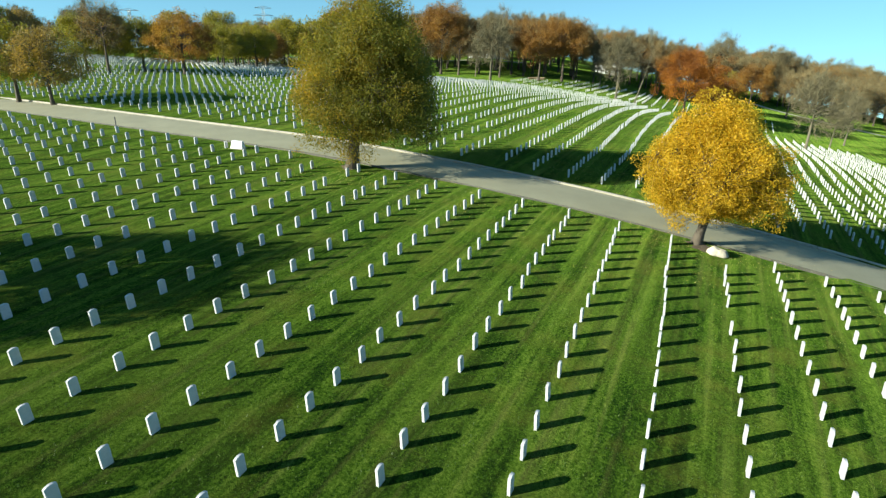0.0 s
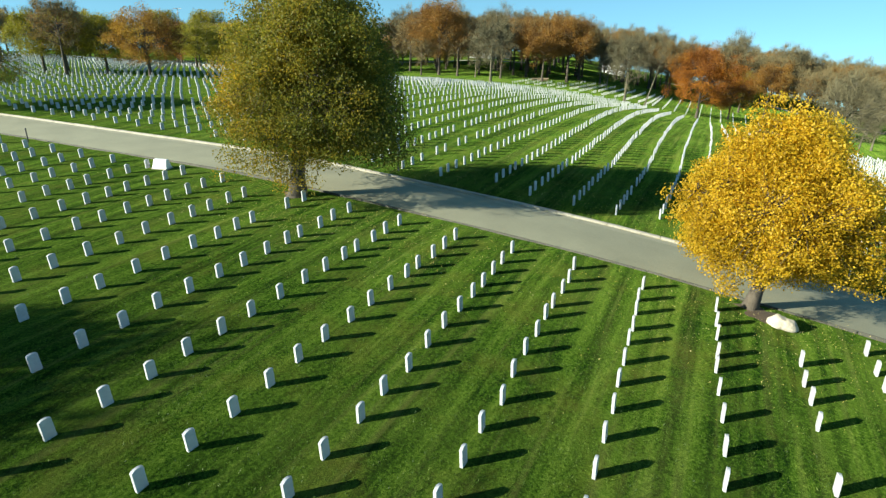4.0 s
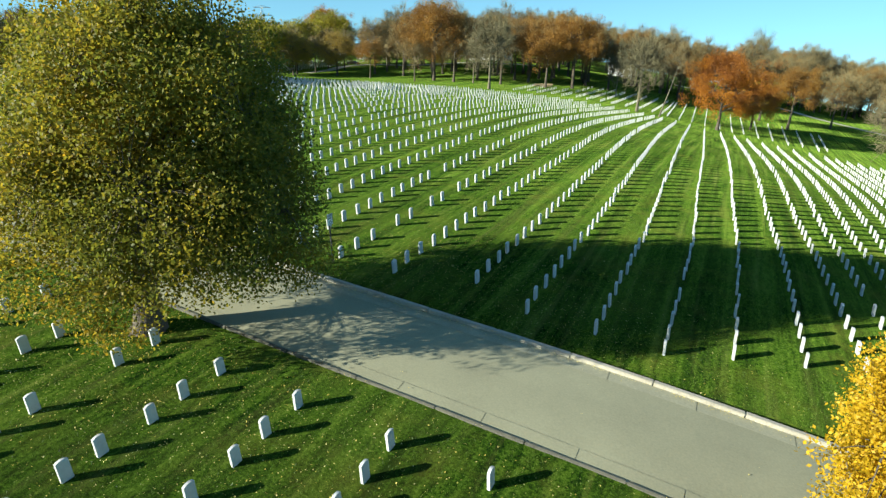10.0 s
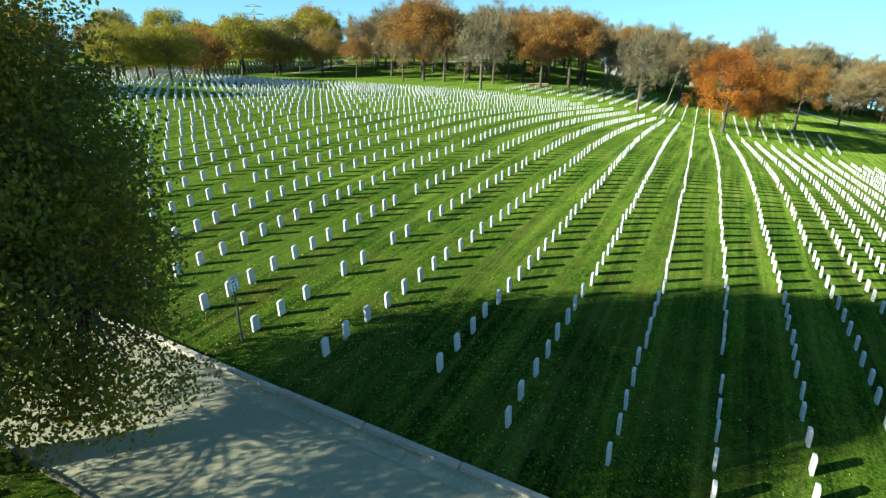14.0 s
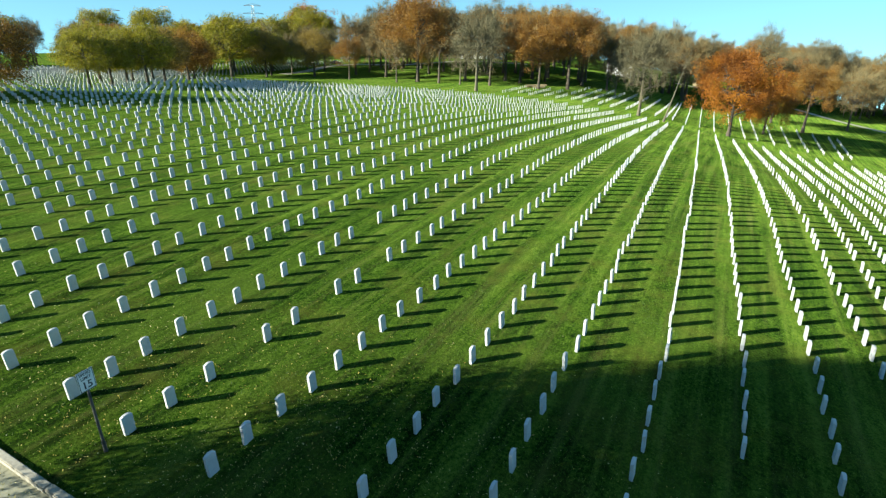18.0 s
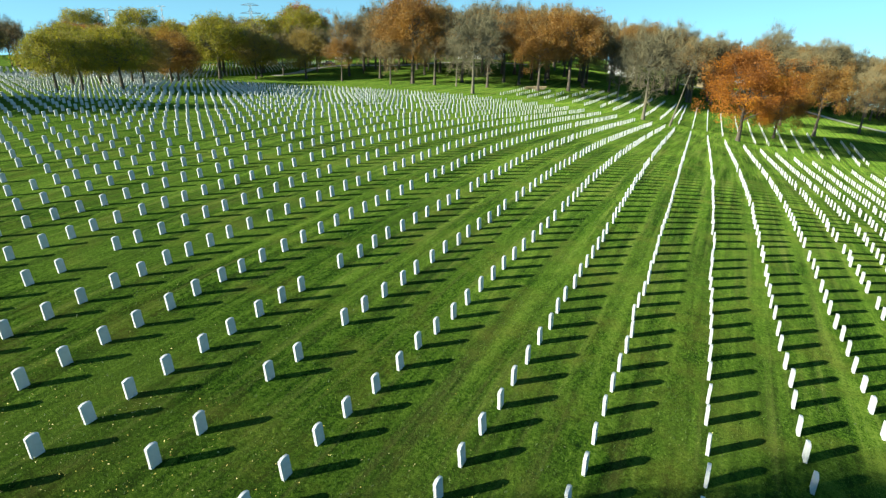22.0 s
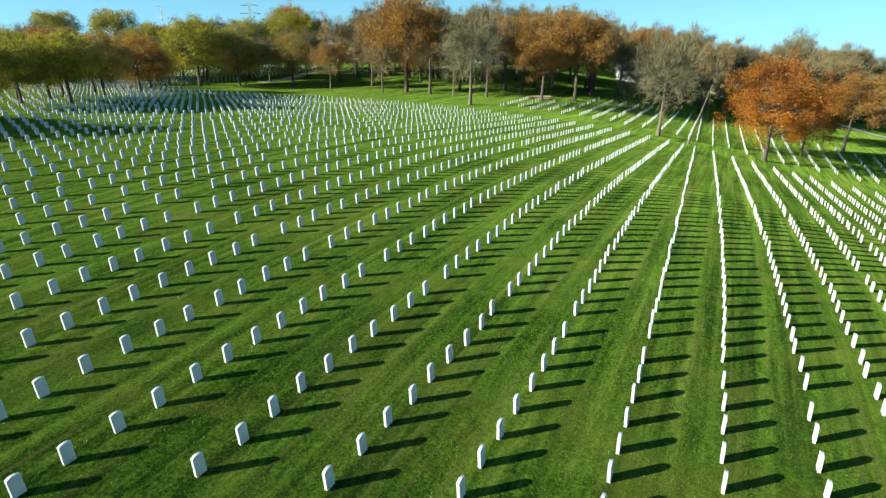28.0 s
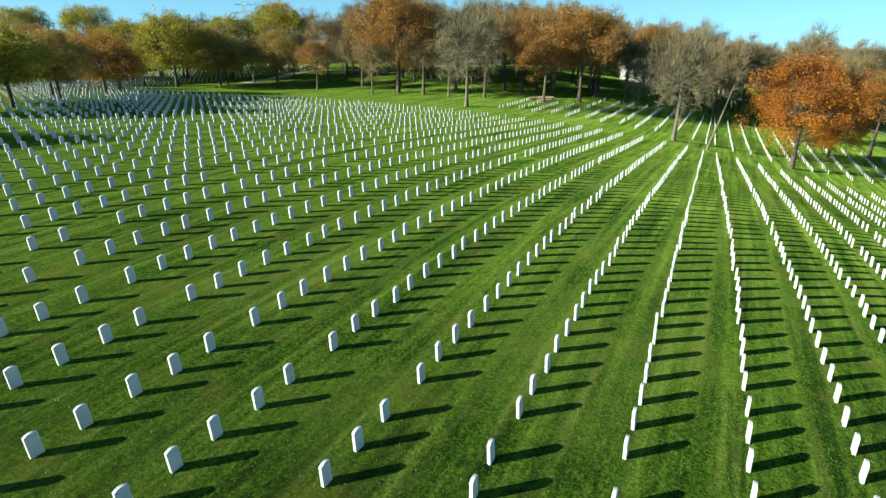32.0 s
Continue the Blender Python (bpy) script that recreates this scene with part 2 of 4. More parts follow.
BROWN_LEAF = leaf_material("russet_leaf", [(0.1, (0.118, 0.058, 0.014)), (0.5, (0.255, 0.124, 0.022)), (0.9, (0.40, 0.212, 0.034))], 0.20, (0, 0, 0), 0.42)
LIME_LEAF = leaf_material("yellow_green_leaf", [(0.1, (0.105, 0.125, 0.0145)), (0.5, (0.262, 0.242, 0.017)), (0.9, (0.48, 0.362, 0.019))], 0.20, (0, 0, 0), 0.5)
OCHRE_LEAF = leaf_material("ochre_leaf", [(0.1, (0.1625, 0.1263, 0.026)), (0.5, (0.35, 0.2363, 0.03575)), (0.9, (0.5363, 0.3413, 0.04225))], 0.20, (0, 0, 0), 0.42)
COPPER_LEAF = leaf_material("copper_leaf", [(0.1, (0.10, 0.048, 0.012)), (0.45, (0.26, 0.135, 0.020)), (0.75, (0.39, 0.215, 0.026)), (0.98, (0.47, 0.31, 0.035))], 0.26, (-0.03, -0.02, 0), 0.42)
LITTER = leaf_material("fallen_leaf", [(0.1, (0.22, 0.14, 0.03)), (0.4, (0.50, 0.40, 0.08)), (0.9, (0.66, 0.60, 0.30))], 0.2, (0, 0, 0), 0.15)
BLADE = leaf_material("grass_blade", [(0.1, (0.016, 0.034, 0.005)), (0.5, (0.055, 0.105, 0.012)), (0.9, (0.15, 0.21, 0.03))], 0.35, (0, 0, 0), 0.25)
TWIG_GREY = surface("grey_twig", (0.086, 0.075, 0.036), (0.175, 0.152, 0.080), 0.5, 0.95, 0.0)
TWIG_BROWN = surface("brown_twig", (0.105, 0.085, 0.036), (0.225, 0.180, 0.084), 0.5, 0.95, 0.0)

# ---- lie of the land ----
LATERAL = (0.9604, 0.2786)


def hub(s, k=30.0):
    a = np.abs(s) / k
    return np.where(a < 1, a * a, 2 * a - 1)


def slope(y, y0, y1, w=8.0):
    return w * (np.logaddexp(0, (y - y0) / w) - np.logaddexp(0, (y - y1) / w)) / (y1 - y0)


def height(x, y):
    """Height of the ground: a broad back along the flight, falling gently to the woods and away on all sides far off."""
    x, y = np.asarray(x, float), np.asarray(y, float)
    s = x * LATERAL[0] + y * LATERAL[1]
    z = -0.0537 * x - 0.0158 * y - 1.115 - 1.076 * hub(np.minimum(s, 0)) - 2.264 * hub(np.maximum(s, 0))
    z = z + slope(y, 90, 165) * (-6.383 + 1.703 * np.tanh((x + 20) / 60)) + slope(y, 50, 100) * 0.101 + slope(y, 10, 50) * 0.956
    z = z + 0.45 * np.logaddexp(0, (s - 42) / 6)          # the fall eases on the far flank
    far = np.maximum(np.hypot(x + 20, y - 60) - 260, 0)
    return z - 0.00045 * far * far / (1 + far * 0.002)


def zat(x, y):
    return float(height(x, y))


# ---- building helpers ----
def mesh_from(name, verts, faces, mats, smooth=False, index=None):
    me = bpy.data.meshes.new(name)
    me.from_pydata([tuple(v) for v in verts], [], [tuple(f) for f in faces])
    for m in (mats if isinstance(mats, (list, tuple)) else [mats]):
        me.materials.append(m)
    if smooth:
        me.polygons.foreach_set("use_smooth", [True] * len(me.polygons))
    if index is not None:
        me.polygons.foreach_set("material_index", index)
    me.update()
    return me


def quads_mesh(name, verts, mat, smooth=False):
    """A mesh of loose quads: four vertices each, in order."""
    v = np.asarray(verts, np.float32).reshape(-1, 3)
    nq = len(v) // 4
    me = bpy.data.meshes.new(name)
    me.vertices.add(len(v))
    me.vertices.foreach_set("co", v.ravel())
    me.loops.add(nq * 4)
    me.loops.foreach_set("vertex_index", np.arange(nq * 4, dtype=np.int32))
    me.polygons.add(nq)
    me.polygons.foreach_set("loop_start", np.arange(0, nq * 4, 4, dtype=np.int32))
    me.materials.append(mat)
    me.update(calc_edges=True)
    return me


def bm_mesh(name, bm, mat, smooth=False):
    me = bpy.data.meshes.new(name)
    bm.to_mesh(me)
    bm.free()
    me.materials.append(mat)
    if smooth:
        me.polygons.foreach_set("use_smooth", [True] * len(me.polygons))
    return me


def part(name, data, parent, label="", at=None):
    ob = new(name, data)
    ob.parent = parent
    if at is not None:
        ob.matrix_local = at
    if label:
        tagged(ob, label)
    return ob


def box_bm(sx, sy, sz, at=(0, 0, 0), bevel=0.0, bm=None, seg=1):
    own = bm is None
    bm = bm or bmesh.new()
    made = bmesh.ops.create_cube(bm, size=1.0)["verts"]
    for v in made:
        v.co = Vector((v.co.x * sx + at[0], v.co.y * sy + at[1], v.co.z * sz + at[2]))
    if bevel:
        edges = list({e for v in made for e in v.link_edges})
        bmesh.ops.bevel(bm, geom=edges, offset=bevel, segments=seg, affect='EDGES')
    return bm


def tube(p0, p1, r0, r1, sides=6):
    """Vertices and faces of a tapered tube."""
    p0, p1 = np.asarray(p0, float), np.asarray(p1, float)
    d = p1 - p0
    d /= np.linalg.norm(d) + 1e-9
    u = np.cross(d, (0.31, 0.17, 0.93) if abs(d[2]) < 0.9 else (1, 0.2, 0))
    u /= np.linalg.norm(u)
    w = np.cross(d, u)
    an = np.arange(sides) * 2 * math.pi / sides
    ring = np.outer(np.cos(an), u) + np.outer(np.sin(an), w)
    return np.vstack([p0 + ring * r0, p1 + ring * r1]), [(i, (i + 1) % sides, sides + (i + 1) % sides, sides + i) for i in range(sides)]


def tubes_mesh(name, segs, mat):
    vs, fs, k = [], [], 0
    for p0, p1, r0, r1, sides in segs:
        v, f = tube(p0, p1, r0, r1, sides)
        vs.append(v)
        fs += [tuple(i + k for i in q) for q in f]
        k += len(v)
    return mesh_from(name, np.vstack(vs), fs, mat, True)


def lathe(name, profile, mat, sides=16, smooth=True):
    """A turned form from (radius, height) pairs."""
    vs, fs = [], []
    for r, z in profile:
        for i in range(sides):
            an = i * 2 * math.pi / sides
            vs.append((r * math.cos(an), r * math.sin(an), z))
    for j in range(len(profile) - 1):
        for i in range(sides):
            fs.append((j * sides + i, j * sides + (i + 1) % sides, (j + 1) * sides + (i + 1) % sides, (j + 1) * sides + i))
    fs.append(tuple(range(sides))[::-1])
    fs.append(tuple((len(profile) - 1) * sides + i for i in range(sides)))
    return mesh_from(name, vs, fs, mat, smooth)

# ---- the ground: one sheet ----
ROAD_NEAR, ROAD_FAR = 38.7, 43.9      # edges of the drive, which runs along x


def road_y(x):
    """How far the drive swings from its straight line."""
    return 0.075 * max(x - 2, 0.0) - 0.0012 * max(-x - 62, 0.0) ** 2 + 0.42 * math.exp(-((x + 31) / 7) ** 2)


def axis(lo, hi, dense_lo, dense_hi, fine, coarse):
    out = list(np.arange(lo, dense_lo, coarse)) + list(np.arange(dense_lo, dense_hi, fine)) + list(np.arange(dense_hi, hi + coarse, coarse))
    return np.array(out)


gx = axis(-640, 560, -130, 50, 1.25, 12)
gy = axis(-260, 780, -8, 210, 1.25, 12)
GX, GY = np.meshgrid(gx, gy)
GZ = height(GX, GY)
swing = np.array([road_y(v) for v in gx])[None, :]
under_road = (GY > ROAD_NEAR + swing + 0.3) & (GY < ROAD_FAR + swing - 0.3) & (GX > -120) & (GX < 60)
GZ = GZ + 0.025 * np.sin(GX * 0.9 + GY * 0.31) * np.sin(GY * 0.7 - GX * 0.2) - np.where(under_road, 0.25, 0)
nx, ny = len(gx), len(gy)
idx = np.arange(nx * ny).reshape(ny, nx)
cells = np.stack([idx[:-1, :-1], idx[:-1, 1:], idx[1:, 1:], idx[1:, :-1]], -1).reshape(-1, 4)
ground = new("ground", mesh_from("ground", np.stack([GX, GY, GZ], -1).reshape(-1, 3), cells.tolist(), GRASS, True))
tagged(ground, "striped mown green lawn rolling down towards the woods", "lawn", kind="structure")


def ribbon(name, line, half, lift, mat, label, category, sub=3):
    """A lane laid on the ground along a line of plan points."""
    pts = [Vector(p) for p in line]
    fine = []
    for i in range(len(pts) - 1):
        p0, p1, p2, p3 = pts[max(i - 1, 0)], pts[i], pts[i + 1], pts[min(i + 2, len(pts) - 1)]
        steps = max(2, int((p2 - p1).length / sub))
        for k in range(steps):
            u = k / steps
            fine.append(0.5 * ((2 * p1) + (p2 - p0) * u + (2 * p0 - 5 * p1 + 4 * p2 - p3) * u * u + (3 * p1 - p0 - 3 * p2 + p3) * u ** 3))
    fine.append(pts[-1])
    vs, fs = [], []
    for i, p in enumerate(fine):
        d = (fine[min(i + 1, len(fine) - 1)] - fine[max(i - 1, 0)]).normalized()
        s = Vector((-d.y, d.x))
        for u in (-1, -0.5, 0, 0.5, 1):
            q = p + s * half * u
            vs.append((q.x, q.y, zat(q.x, q.y) + lift + 0.04 * (1 - u * u)))
        if i:
            for k in range(4):
                fs.append((5 * i - 5 + k, 5 * i - 4 + k, 5 * i + 1 + k, 5 * i + k))
    ob = new(name, mesh_from(name, vs, fs, mat, True))
    tagged(ob, label, category, kind="structure")
    return ob


# the drive between the two fields
vs, fs = [], []
rx = np.arange(-118, 58, 1.5)
for i, x in enumerate(rx):
    for k in range(7):
        u = k / 6
        y = ROAD_NEAR + road_y(x) + u * (ROAD_FAR - ROAD_NEAR)
        zm = zat(x, y)
        vs.append((x, y, zm - 0.05 + 0.05 * (1 - (2 * u - 1) ** 2)))
    if i:
        for k in range(6):
            fs.append((7 * i - 7 + k, 7 * i + k, 7 * i + 1 + k, 7 * i - 6 + k))
road = new("road", mesh_from("road", vs, fs, ASPHALT, True))
tagged(road, "worn pale grey asphalt cemetery drive", "road", kind="structure")


def kerb_run(name, y0, wide, tall, label, step=3.05, x0=-116, x1=56, mat=KERB):
    run = tagged(new(name), label, "kerb", kind="structure")
    bm = box_bm(step - 0.012, wide, tall + 0.3, (0, 0, tall / 2 - 0.15), 0.025, seg=2)
    me = bm_mesh("kerb_stone", bm, mat)
    x = x0
    rnd = random.Random(3)
    while x < x1:
        y = y0 + road_y(x)
        dz = zat(x + step / 2, y) - zat(x - step / 2, y)
        ob = part("kerb_stone", me, run)
        turn = math.atan2(road_y(x + 0.9) - road_y(x - 0.9), 1.8)
        ob.matrix_local = Matrix.Translation((x, y + rnd.uniform(-.012, .012), zat(x, y) + rnd.uniform(-.012, .008))) @ Euler((rnd.uniform(-.02, .02), -math.atan2(dz, step), turn + rnd.uniform(-.008, .008))).to_matrix().to_4x4()
        x += step
    return run


def gutter_run(name, inner, outer, label, step=3.05, mat=GUTTER):
    """Concrete gutter slabs laid end to end along one edge of the drive, a finger's width apart."""
    run = tagged(new(name), label, "gutter", kind="structure")
    x, rnd_g = -116.0, random.Random(6)
    while x < 55:
        vs, fs = [], []
        for k in range(3):
            xx = x + 0.012 + (step - 0.024) * k / 2
            for u in (0, 1):
                y = inner + (outer - inner) * u + road_y(xx)
                vs.append((xx, y, zat(xx, y) - 0.036 + (0.018 if (u == 0) else 0.0) + rnd_g.uniform(-.002, .002)))
            if k:
                fs.append((2 * k - 2, 2 * k, 2 * k + 1, 2 * k - 1) if outer > inner else (2 * k - 2, 2 * k - 1, 2 * k + 1, 2 * k))
        part("gutter_slab", mesh_from("gutter_slab", vs, fs, mat), run)
        x += step
    return run


# ---- trees ----
def unit(rnd):
    while True:
        v = np.array([rnd.uniform(-1, 1), rnd.uniform(-1, 1), rnd.uniform(-1, 1)])
        q = v @ v
        if 0.02 < q < 1:
            return v / math.sqrt(q)


def leaf_quads(centres, size, rng, droop=0.3):
    """Small folded leaf shapes: one lozenge each, at random attitudes."""
    n = len(centres)
    a = rng.normal(size=(n, 3))
    a[:, 2] -= droop
    a /= np.linalg.norm(a, axis=1)[:, None]
    b = rng.normal(size=(n, 3))
    b -= a * (a * b).sum(1)[:, None]
    b /= np.linalg.norm(b, axis=1)[:, None]
    s = size * rng.uniform(0.6, 1.25, n)[:, None]
    return np.stack([centres - a * s * 0.5, centres + b * s * 0.33, centres + a * s * 0.5, centres - b * s * 0.33], 1).reshape(-1, 3)


def chain_mesh(name, pts, radii, sides, mat):
    """One skin round a line of points, closed at its tip, with a slightly fluted section."""
    vs, fs = [], []
    for i, (p, r) in enumerate(zip(pts, radii)):
        for k in range(sides):
            an = k * 2 * math.pi / sides
            q = r * (1 + 0.10 * math.sin(3 * an + i * 0.6))
            vs.append((p[0] + q * math.cos(an), p[1] + q * math.sin(an), p[2]))
        if i:
            fs += [((i - 1) * sides + k, (i - 1) * sides + (k + 1) % sides, i * sides + (k + 1) % sides, i * sides + k) for k in range(sides)]
    fs.append(tuple((len(pts) - 1) * sides + k for k in range(sides)))
    return mesh_from(name, vs, fs, mat, True)


def make_tree(kind, seed, tall, wide, base, leaf_mat, bark, clumps, leaves, leaf_size, clump_r=0.55, twigs=0, twig_mat=None, twig_len=0.8, twig_w=0.02,
              trunk_r=0.22, lean=(0.0, 0.0), top_shape=1.0, shell=0.55, fork=None, label="", shift=(0.0, 0.0), lumps=0.22, skirt=0.0, taper=0.0):
    """A tree: tapered trunk, limbs reaching out to clumps spread through a lumpy crown, leaves or bare twigs on them."""
    rnd, rng = random.Random(seed), np.random.default_rng(seed)
    thing = tagged(new(kind), label, "tree")
    centre = np.array([shift[0], shift[1], (tall + base) / 2])
    half = np.array([wide / 2, wide / 2, (tall - base) / 2])
    ph = [rnd.uniform(0, 6.28) for _ in range(6)]

    def rad(d):
        az, el = math.atan2(d[1], d[0]), math.asin(max(-1, min(1, d[2])))
        k = 1 + lumps * (0.5 * math.sin(3 * az + ph[0] + 2 * el) + 0.35 * math.sin(5 * az - 3 * el + ph[1]) + 0.3 * math.sin(7 * el + 2 * az + ph[2]))
        if d[2] > 0:
            k *= 1 + (top_shape - 1) * d[2]
        spread = 1 + skirt * max(-d[2], 0.0) - taper * max(d[2], 0.0) ** 1.5
        return k * np.array([spread, spread, 1.0])
    fork = fork or base + (tall - base) * 0.12
    # trunk and leader
    segs, spine = [], []
    n_sp = 9
    for i in range(n_sp + 1):
        u = i / n_sp
        z = u * (tall * 0.86)
        spine.append(np.array([lean[0] * z + shift[0] * u * 0.6 + 0.12 * math.sin(u * 5 + ph[3]) * u * wide * 0.12, lean[1] * z + shift[1] * u * 0.6 + 0.12 * math.sin(u * 4 + ph[4]) * u * wide * 0.12, z]))
    trunk_segs = []
    for i in range(n_sp):
        u0, u1 = i / n_sp, (i + 1) / n_sp
        r0, r1 = trunk_r * (1 - 0.93 * u0) + (0.35 * trunk_r if i == 0 else 0), trunk_r * (1 - 0.93 * u1)
        trunk_segs.append((spine[i] - (0, 0, 0.25 if i == 0 else 0), spine[i + 1], r0, r1, 9 if i < 3 else 6))
    part("trunk", chain_mesh("trunk", [trunk_segs[0][0]] + [s[1] for s in trunk_segs], [s[2] for s in trunk_segs] + [trunk_segs[-1][3]], 9, bark), thing)

    # main limbs
    limbs, tips = [], []
    n_main = max(9, int(wide * 1.9))
    for i in range(n_main):
        d = unit(rnd)
        d[2] = abs(d[2]) * 0.9 - 0.12 if i % 3 else d[2] * 0.3
        d /= np.linalg.norm(d)
        end = centre + d * half * rad(d) * rnd.uniform(0.62, 0.8)
        hz = max(fork, min(end[2] - 0.45 * np.linalg.norm((end - centre)[:2]), tall * 0.72))
        u = hz / (tall * 0.86)
        k = min(int(u * n_sp), n_sp - 1)
        start = spine[k] + (spine[k + 1] - spine[k]) * (u * n_sp - k)
        r = trunk_r * (0.46 - 0.3 * u) + 0.02
        pts = [start]
        for s in (0.2, 0.4, 0.6, 0.8, 1.0):
            pts.append(start + (end - start) * s + np.array([rnd.uniform(-.05, .05), rnd.uniform(-.05, .05), 0.07 * math.sin(s * 3.1)]) * wide * 0.5)
        for j in range(5):
            segs.append((pts[j], pts[j + 1], r * (1 - 0.18 * j), r * (0.82 - 0.18 * j) + 0.008, 5))
        limbs += pts[1:]
    limbs += [s for s in spine if s[2] > fork]
    limb_arr = np.array(limbs)
    # clumps
    cs = []
    for i in range(clumps):
        d = unit(rnd)
        if d[2] < -0.35 and rnd.random() < (0.1 if skirt else 0.6):
            d[2] = -d[2]
        rr = (rnd.random() ** 0.5) * (1 - shell) + shell
        c = centre + d * half * rad(d) * rr * rnd.uniform(0.88, 1.05)
        if c[2] < (base + 0.45 if skirt else base * 0.75):
            continue
        cs.append(c)
        j = int(np.argmin(((limb_arr - c) ** 2).sum(1) + np.where(limb_arr[:, 2] > c[2] + 0.5, 4.0, 0)))
        if np.linalg.norm(limb_arr[j] - c) > 0.4:
            mid = (limb_arr[j] + c) / 2 + np.array([0, 0, 0.06 * np.linalg.norm(limb_arr[j] - c)])
            segs.append((limb_arr[j], mid, 0.022 + 0.0015 * wide, 0.016, 3))
            segs.append((mid, c, 0.016, 0.006, 3))
    tagged(part("branchwork", tubes_mesh("branchwork", segs, bark), thing), "bark-covered limbs and branches", kind="stuff")
    cs = np.array(cs)
    if twigs:
        pick = rng.integers(0, len(cs), twigs)
        p0 = cs[pick] + rng.normal(size=(twigs, 3)) * clump_r * 0.35
        out = p0 - centre
        out /= np.linalg.norm(out, axis=1)[:, None] + 1e-6
        d = out * 0.8 + rng.normal(size=(twigs, 3)) * 0.6 + np.array([0, 0, 0.35])
        d /= np.linalg.norm(d, axis=1)[:, None]
        ln = twig_len * rng.uniform(0.45, 1.3, twigs)[:, None]
        s = np.cross(d, rng.normal(size=(twigs, 3)))
        s /= np.linalg.norm(s, axis=1)[:, None]
        v = np.stack([p0 - s * twig_w / 2, p0 + s * twig_w / 2, p0 + d * ln + s * twig_w * 0.15, p0 + d * ln - s * twig_w * 0.15], 1).reshape(-1, 3)
        tagged(part("twig_haze", quads_mesh("twig_haze", v, twig_mat), thing), "bare fine twigs", kind="stuff")
    if leaves:
        pick = rng.integers(0, len(cs), leaves)
        off = rng.normal(size=(leaves, 3))
        off *= (clump_r * 1.75 * rng.random(leaves) ** 0.45 / np.linalg.norm(off, axis=1))[:, None] * np.array([1, 1, 0.8])
        part("crown", quads_mesh("crown", leaf_quads(cs[pick] + off, leaf_size, rng), leaf_mat), thing)
    return thing


def stand(tree, x, y, turn=0.0, scale=1.0, sink=0.05):
    tree.matrix_basis = Matrix.LocRotScale((x, y, zat(x, y) - sink), Euler((0, 0, turn)), (scale, scale, scale))
    return tree


def copy_tree(tree, x, y, turn=0.0, scale=1.0, label="", group=""):
    t = copy_thing(tree, Matrix.Translation((x, y, zat(x, y) - 0.05)))
    t.matrix_basis = Matrix.LocRotScale((x, y, zat(x, y) - 0.05), Euler((0, 0, turn)), (scale, scale, scale))
    return tagged(t, label, group=group)


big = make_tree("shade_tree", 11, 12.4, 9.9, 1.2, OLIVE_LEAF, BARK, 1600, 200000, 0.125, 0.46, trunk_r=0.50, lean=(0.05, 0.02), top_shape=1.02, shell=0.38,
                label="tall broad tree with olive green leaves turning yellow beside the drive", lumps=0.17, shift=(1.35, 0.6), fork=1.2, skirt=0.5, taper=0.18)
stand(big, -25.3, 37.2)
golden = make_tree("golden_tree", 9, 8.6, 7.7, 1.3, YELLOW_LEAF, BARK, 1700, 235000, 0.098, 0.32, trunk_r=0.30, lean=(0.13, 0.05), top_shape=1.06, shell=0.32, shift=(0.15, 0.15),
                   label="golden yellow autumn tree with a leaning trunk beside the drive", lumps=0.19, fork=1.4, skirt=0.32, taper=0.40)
stand(golden, 0.0, 37.8)

# field and woodland kinds, built once and copied
orange = make_tree("orange_oak", 21, 14.5, 15.2, 2.0, ORANGE_LEAF, BARK, 300, 46000, 0.21, 0.78, trunk_r=0.34, label="broad oak with orange autumn leaves at the edge of the stones", lumps=0.3)
stand(orange, -9.0, 165.5, scale=1.08)
russet = make_tree("russet_oak", 22, 15.5, 12.5, 3.6, BROWN_LEAF, BARK, 190, 24000, 0.25, 0.85, trunk_r=0.36, twigs=1200, twig_mat=TWIG_BROWN, twig_len=1.2, twig_w=0.05, label="russet brown oak with thinning leaves on the lawn", lumps=0.3)
stand(russet, 7.2, 203.0)
russet_b = make_tree("russet_oak", 32, 15.0, 11.0, 4.4, BROWN_LEAF, BARK, 160, 16000, 0.25, 0.85, trunk_r=0.33, twigs=2600, twig_mat=TWIG_BROWN, twig_len=1.2, twig_w=0.05, label="russet brown oak with half its leaves fallen", lumps=0.35)
stand(russet_b, -58, 203.0)
lime = make_tree("maple", 23, 9.6, 9.6, 2.2, LIME_LEAF, BARK, 260, 19000, 0.21, 0.55, trunk_r=0.26, twigs=1500, twig_mat=TWIG_BROWN, twig_len=1.0, twig_w=0.035, label="rounded maple with yellow green leaves beyond the stones", lumps=0.16, skirt=0.14, taper=0.14)
stand(lime, -97.7, 106.4)
lime_b = make_tree("maple", 33, 9.7, 9.0, 2.3, LIME_LEAF, BARK, 240, 17000, 0.21, 0.55, trunk_r=0.26, twigs=1800, twig_mat=TWIG_BROWN, twig_len=1.0, twig_w=0.035, label="rounded maple with yellow leaves beyond the stones", lumps=0.2, skirt=0.14, taper=0.14)
stand(lime_b, -102, 73)
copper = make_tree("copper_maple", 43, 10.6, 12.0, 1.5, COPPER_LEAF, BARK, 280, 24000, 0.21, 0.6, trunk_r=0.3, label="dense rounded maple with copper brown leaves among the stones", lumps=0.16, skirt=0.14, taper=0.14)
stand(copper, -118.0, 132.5)
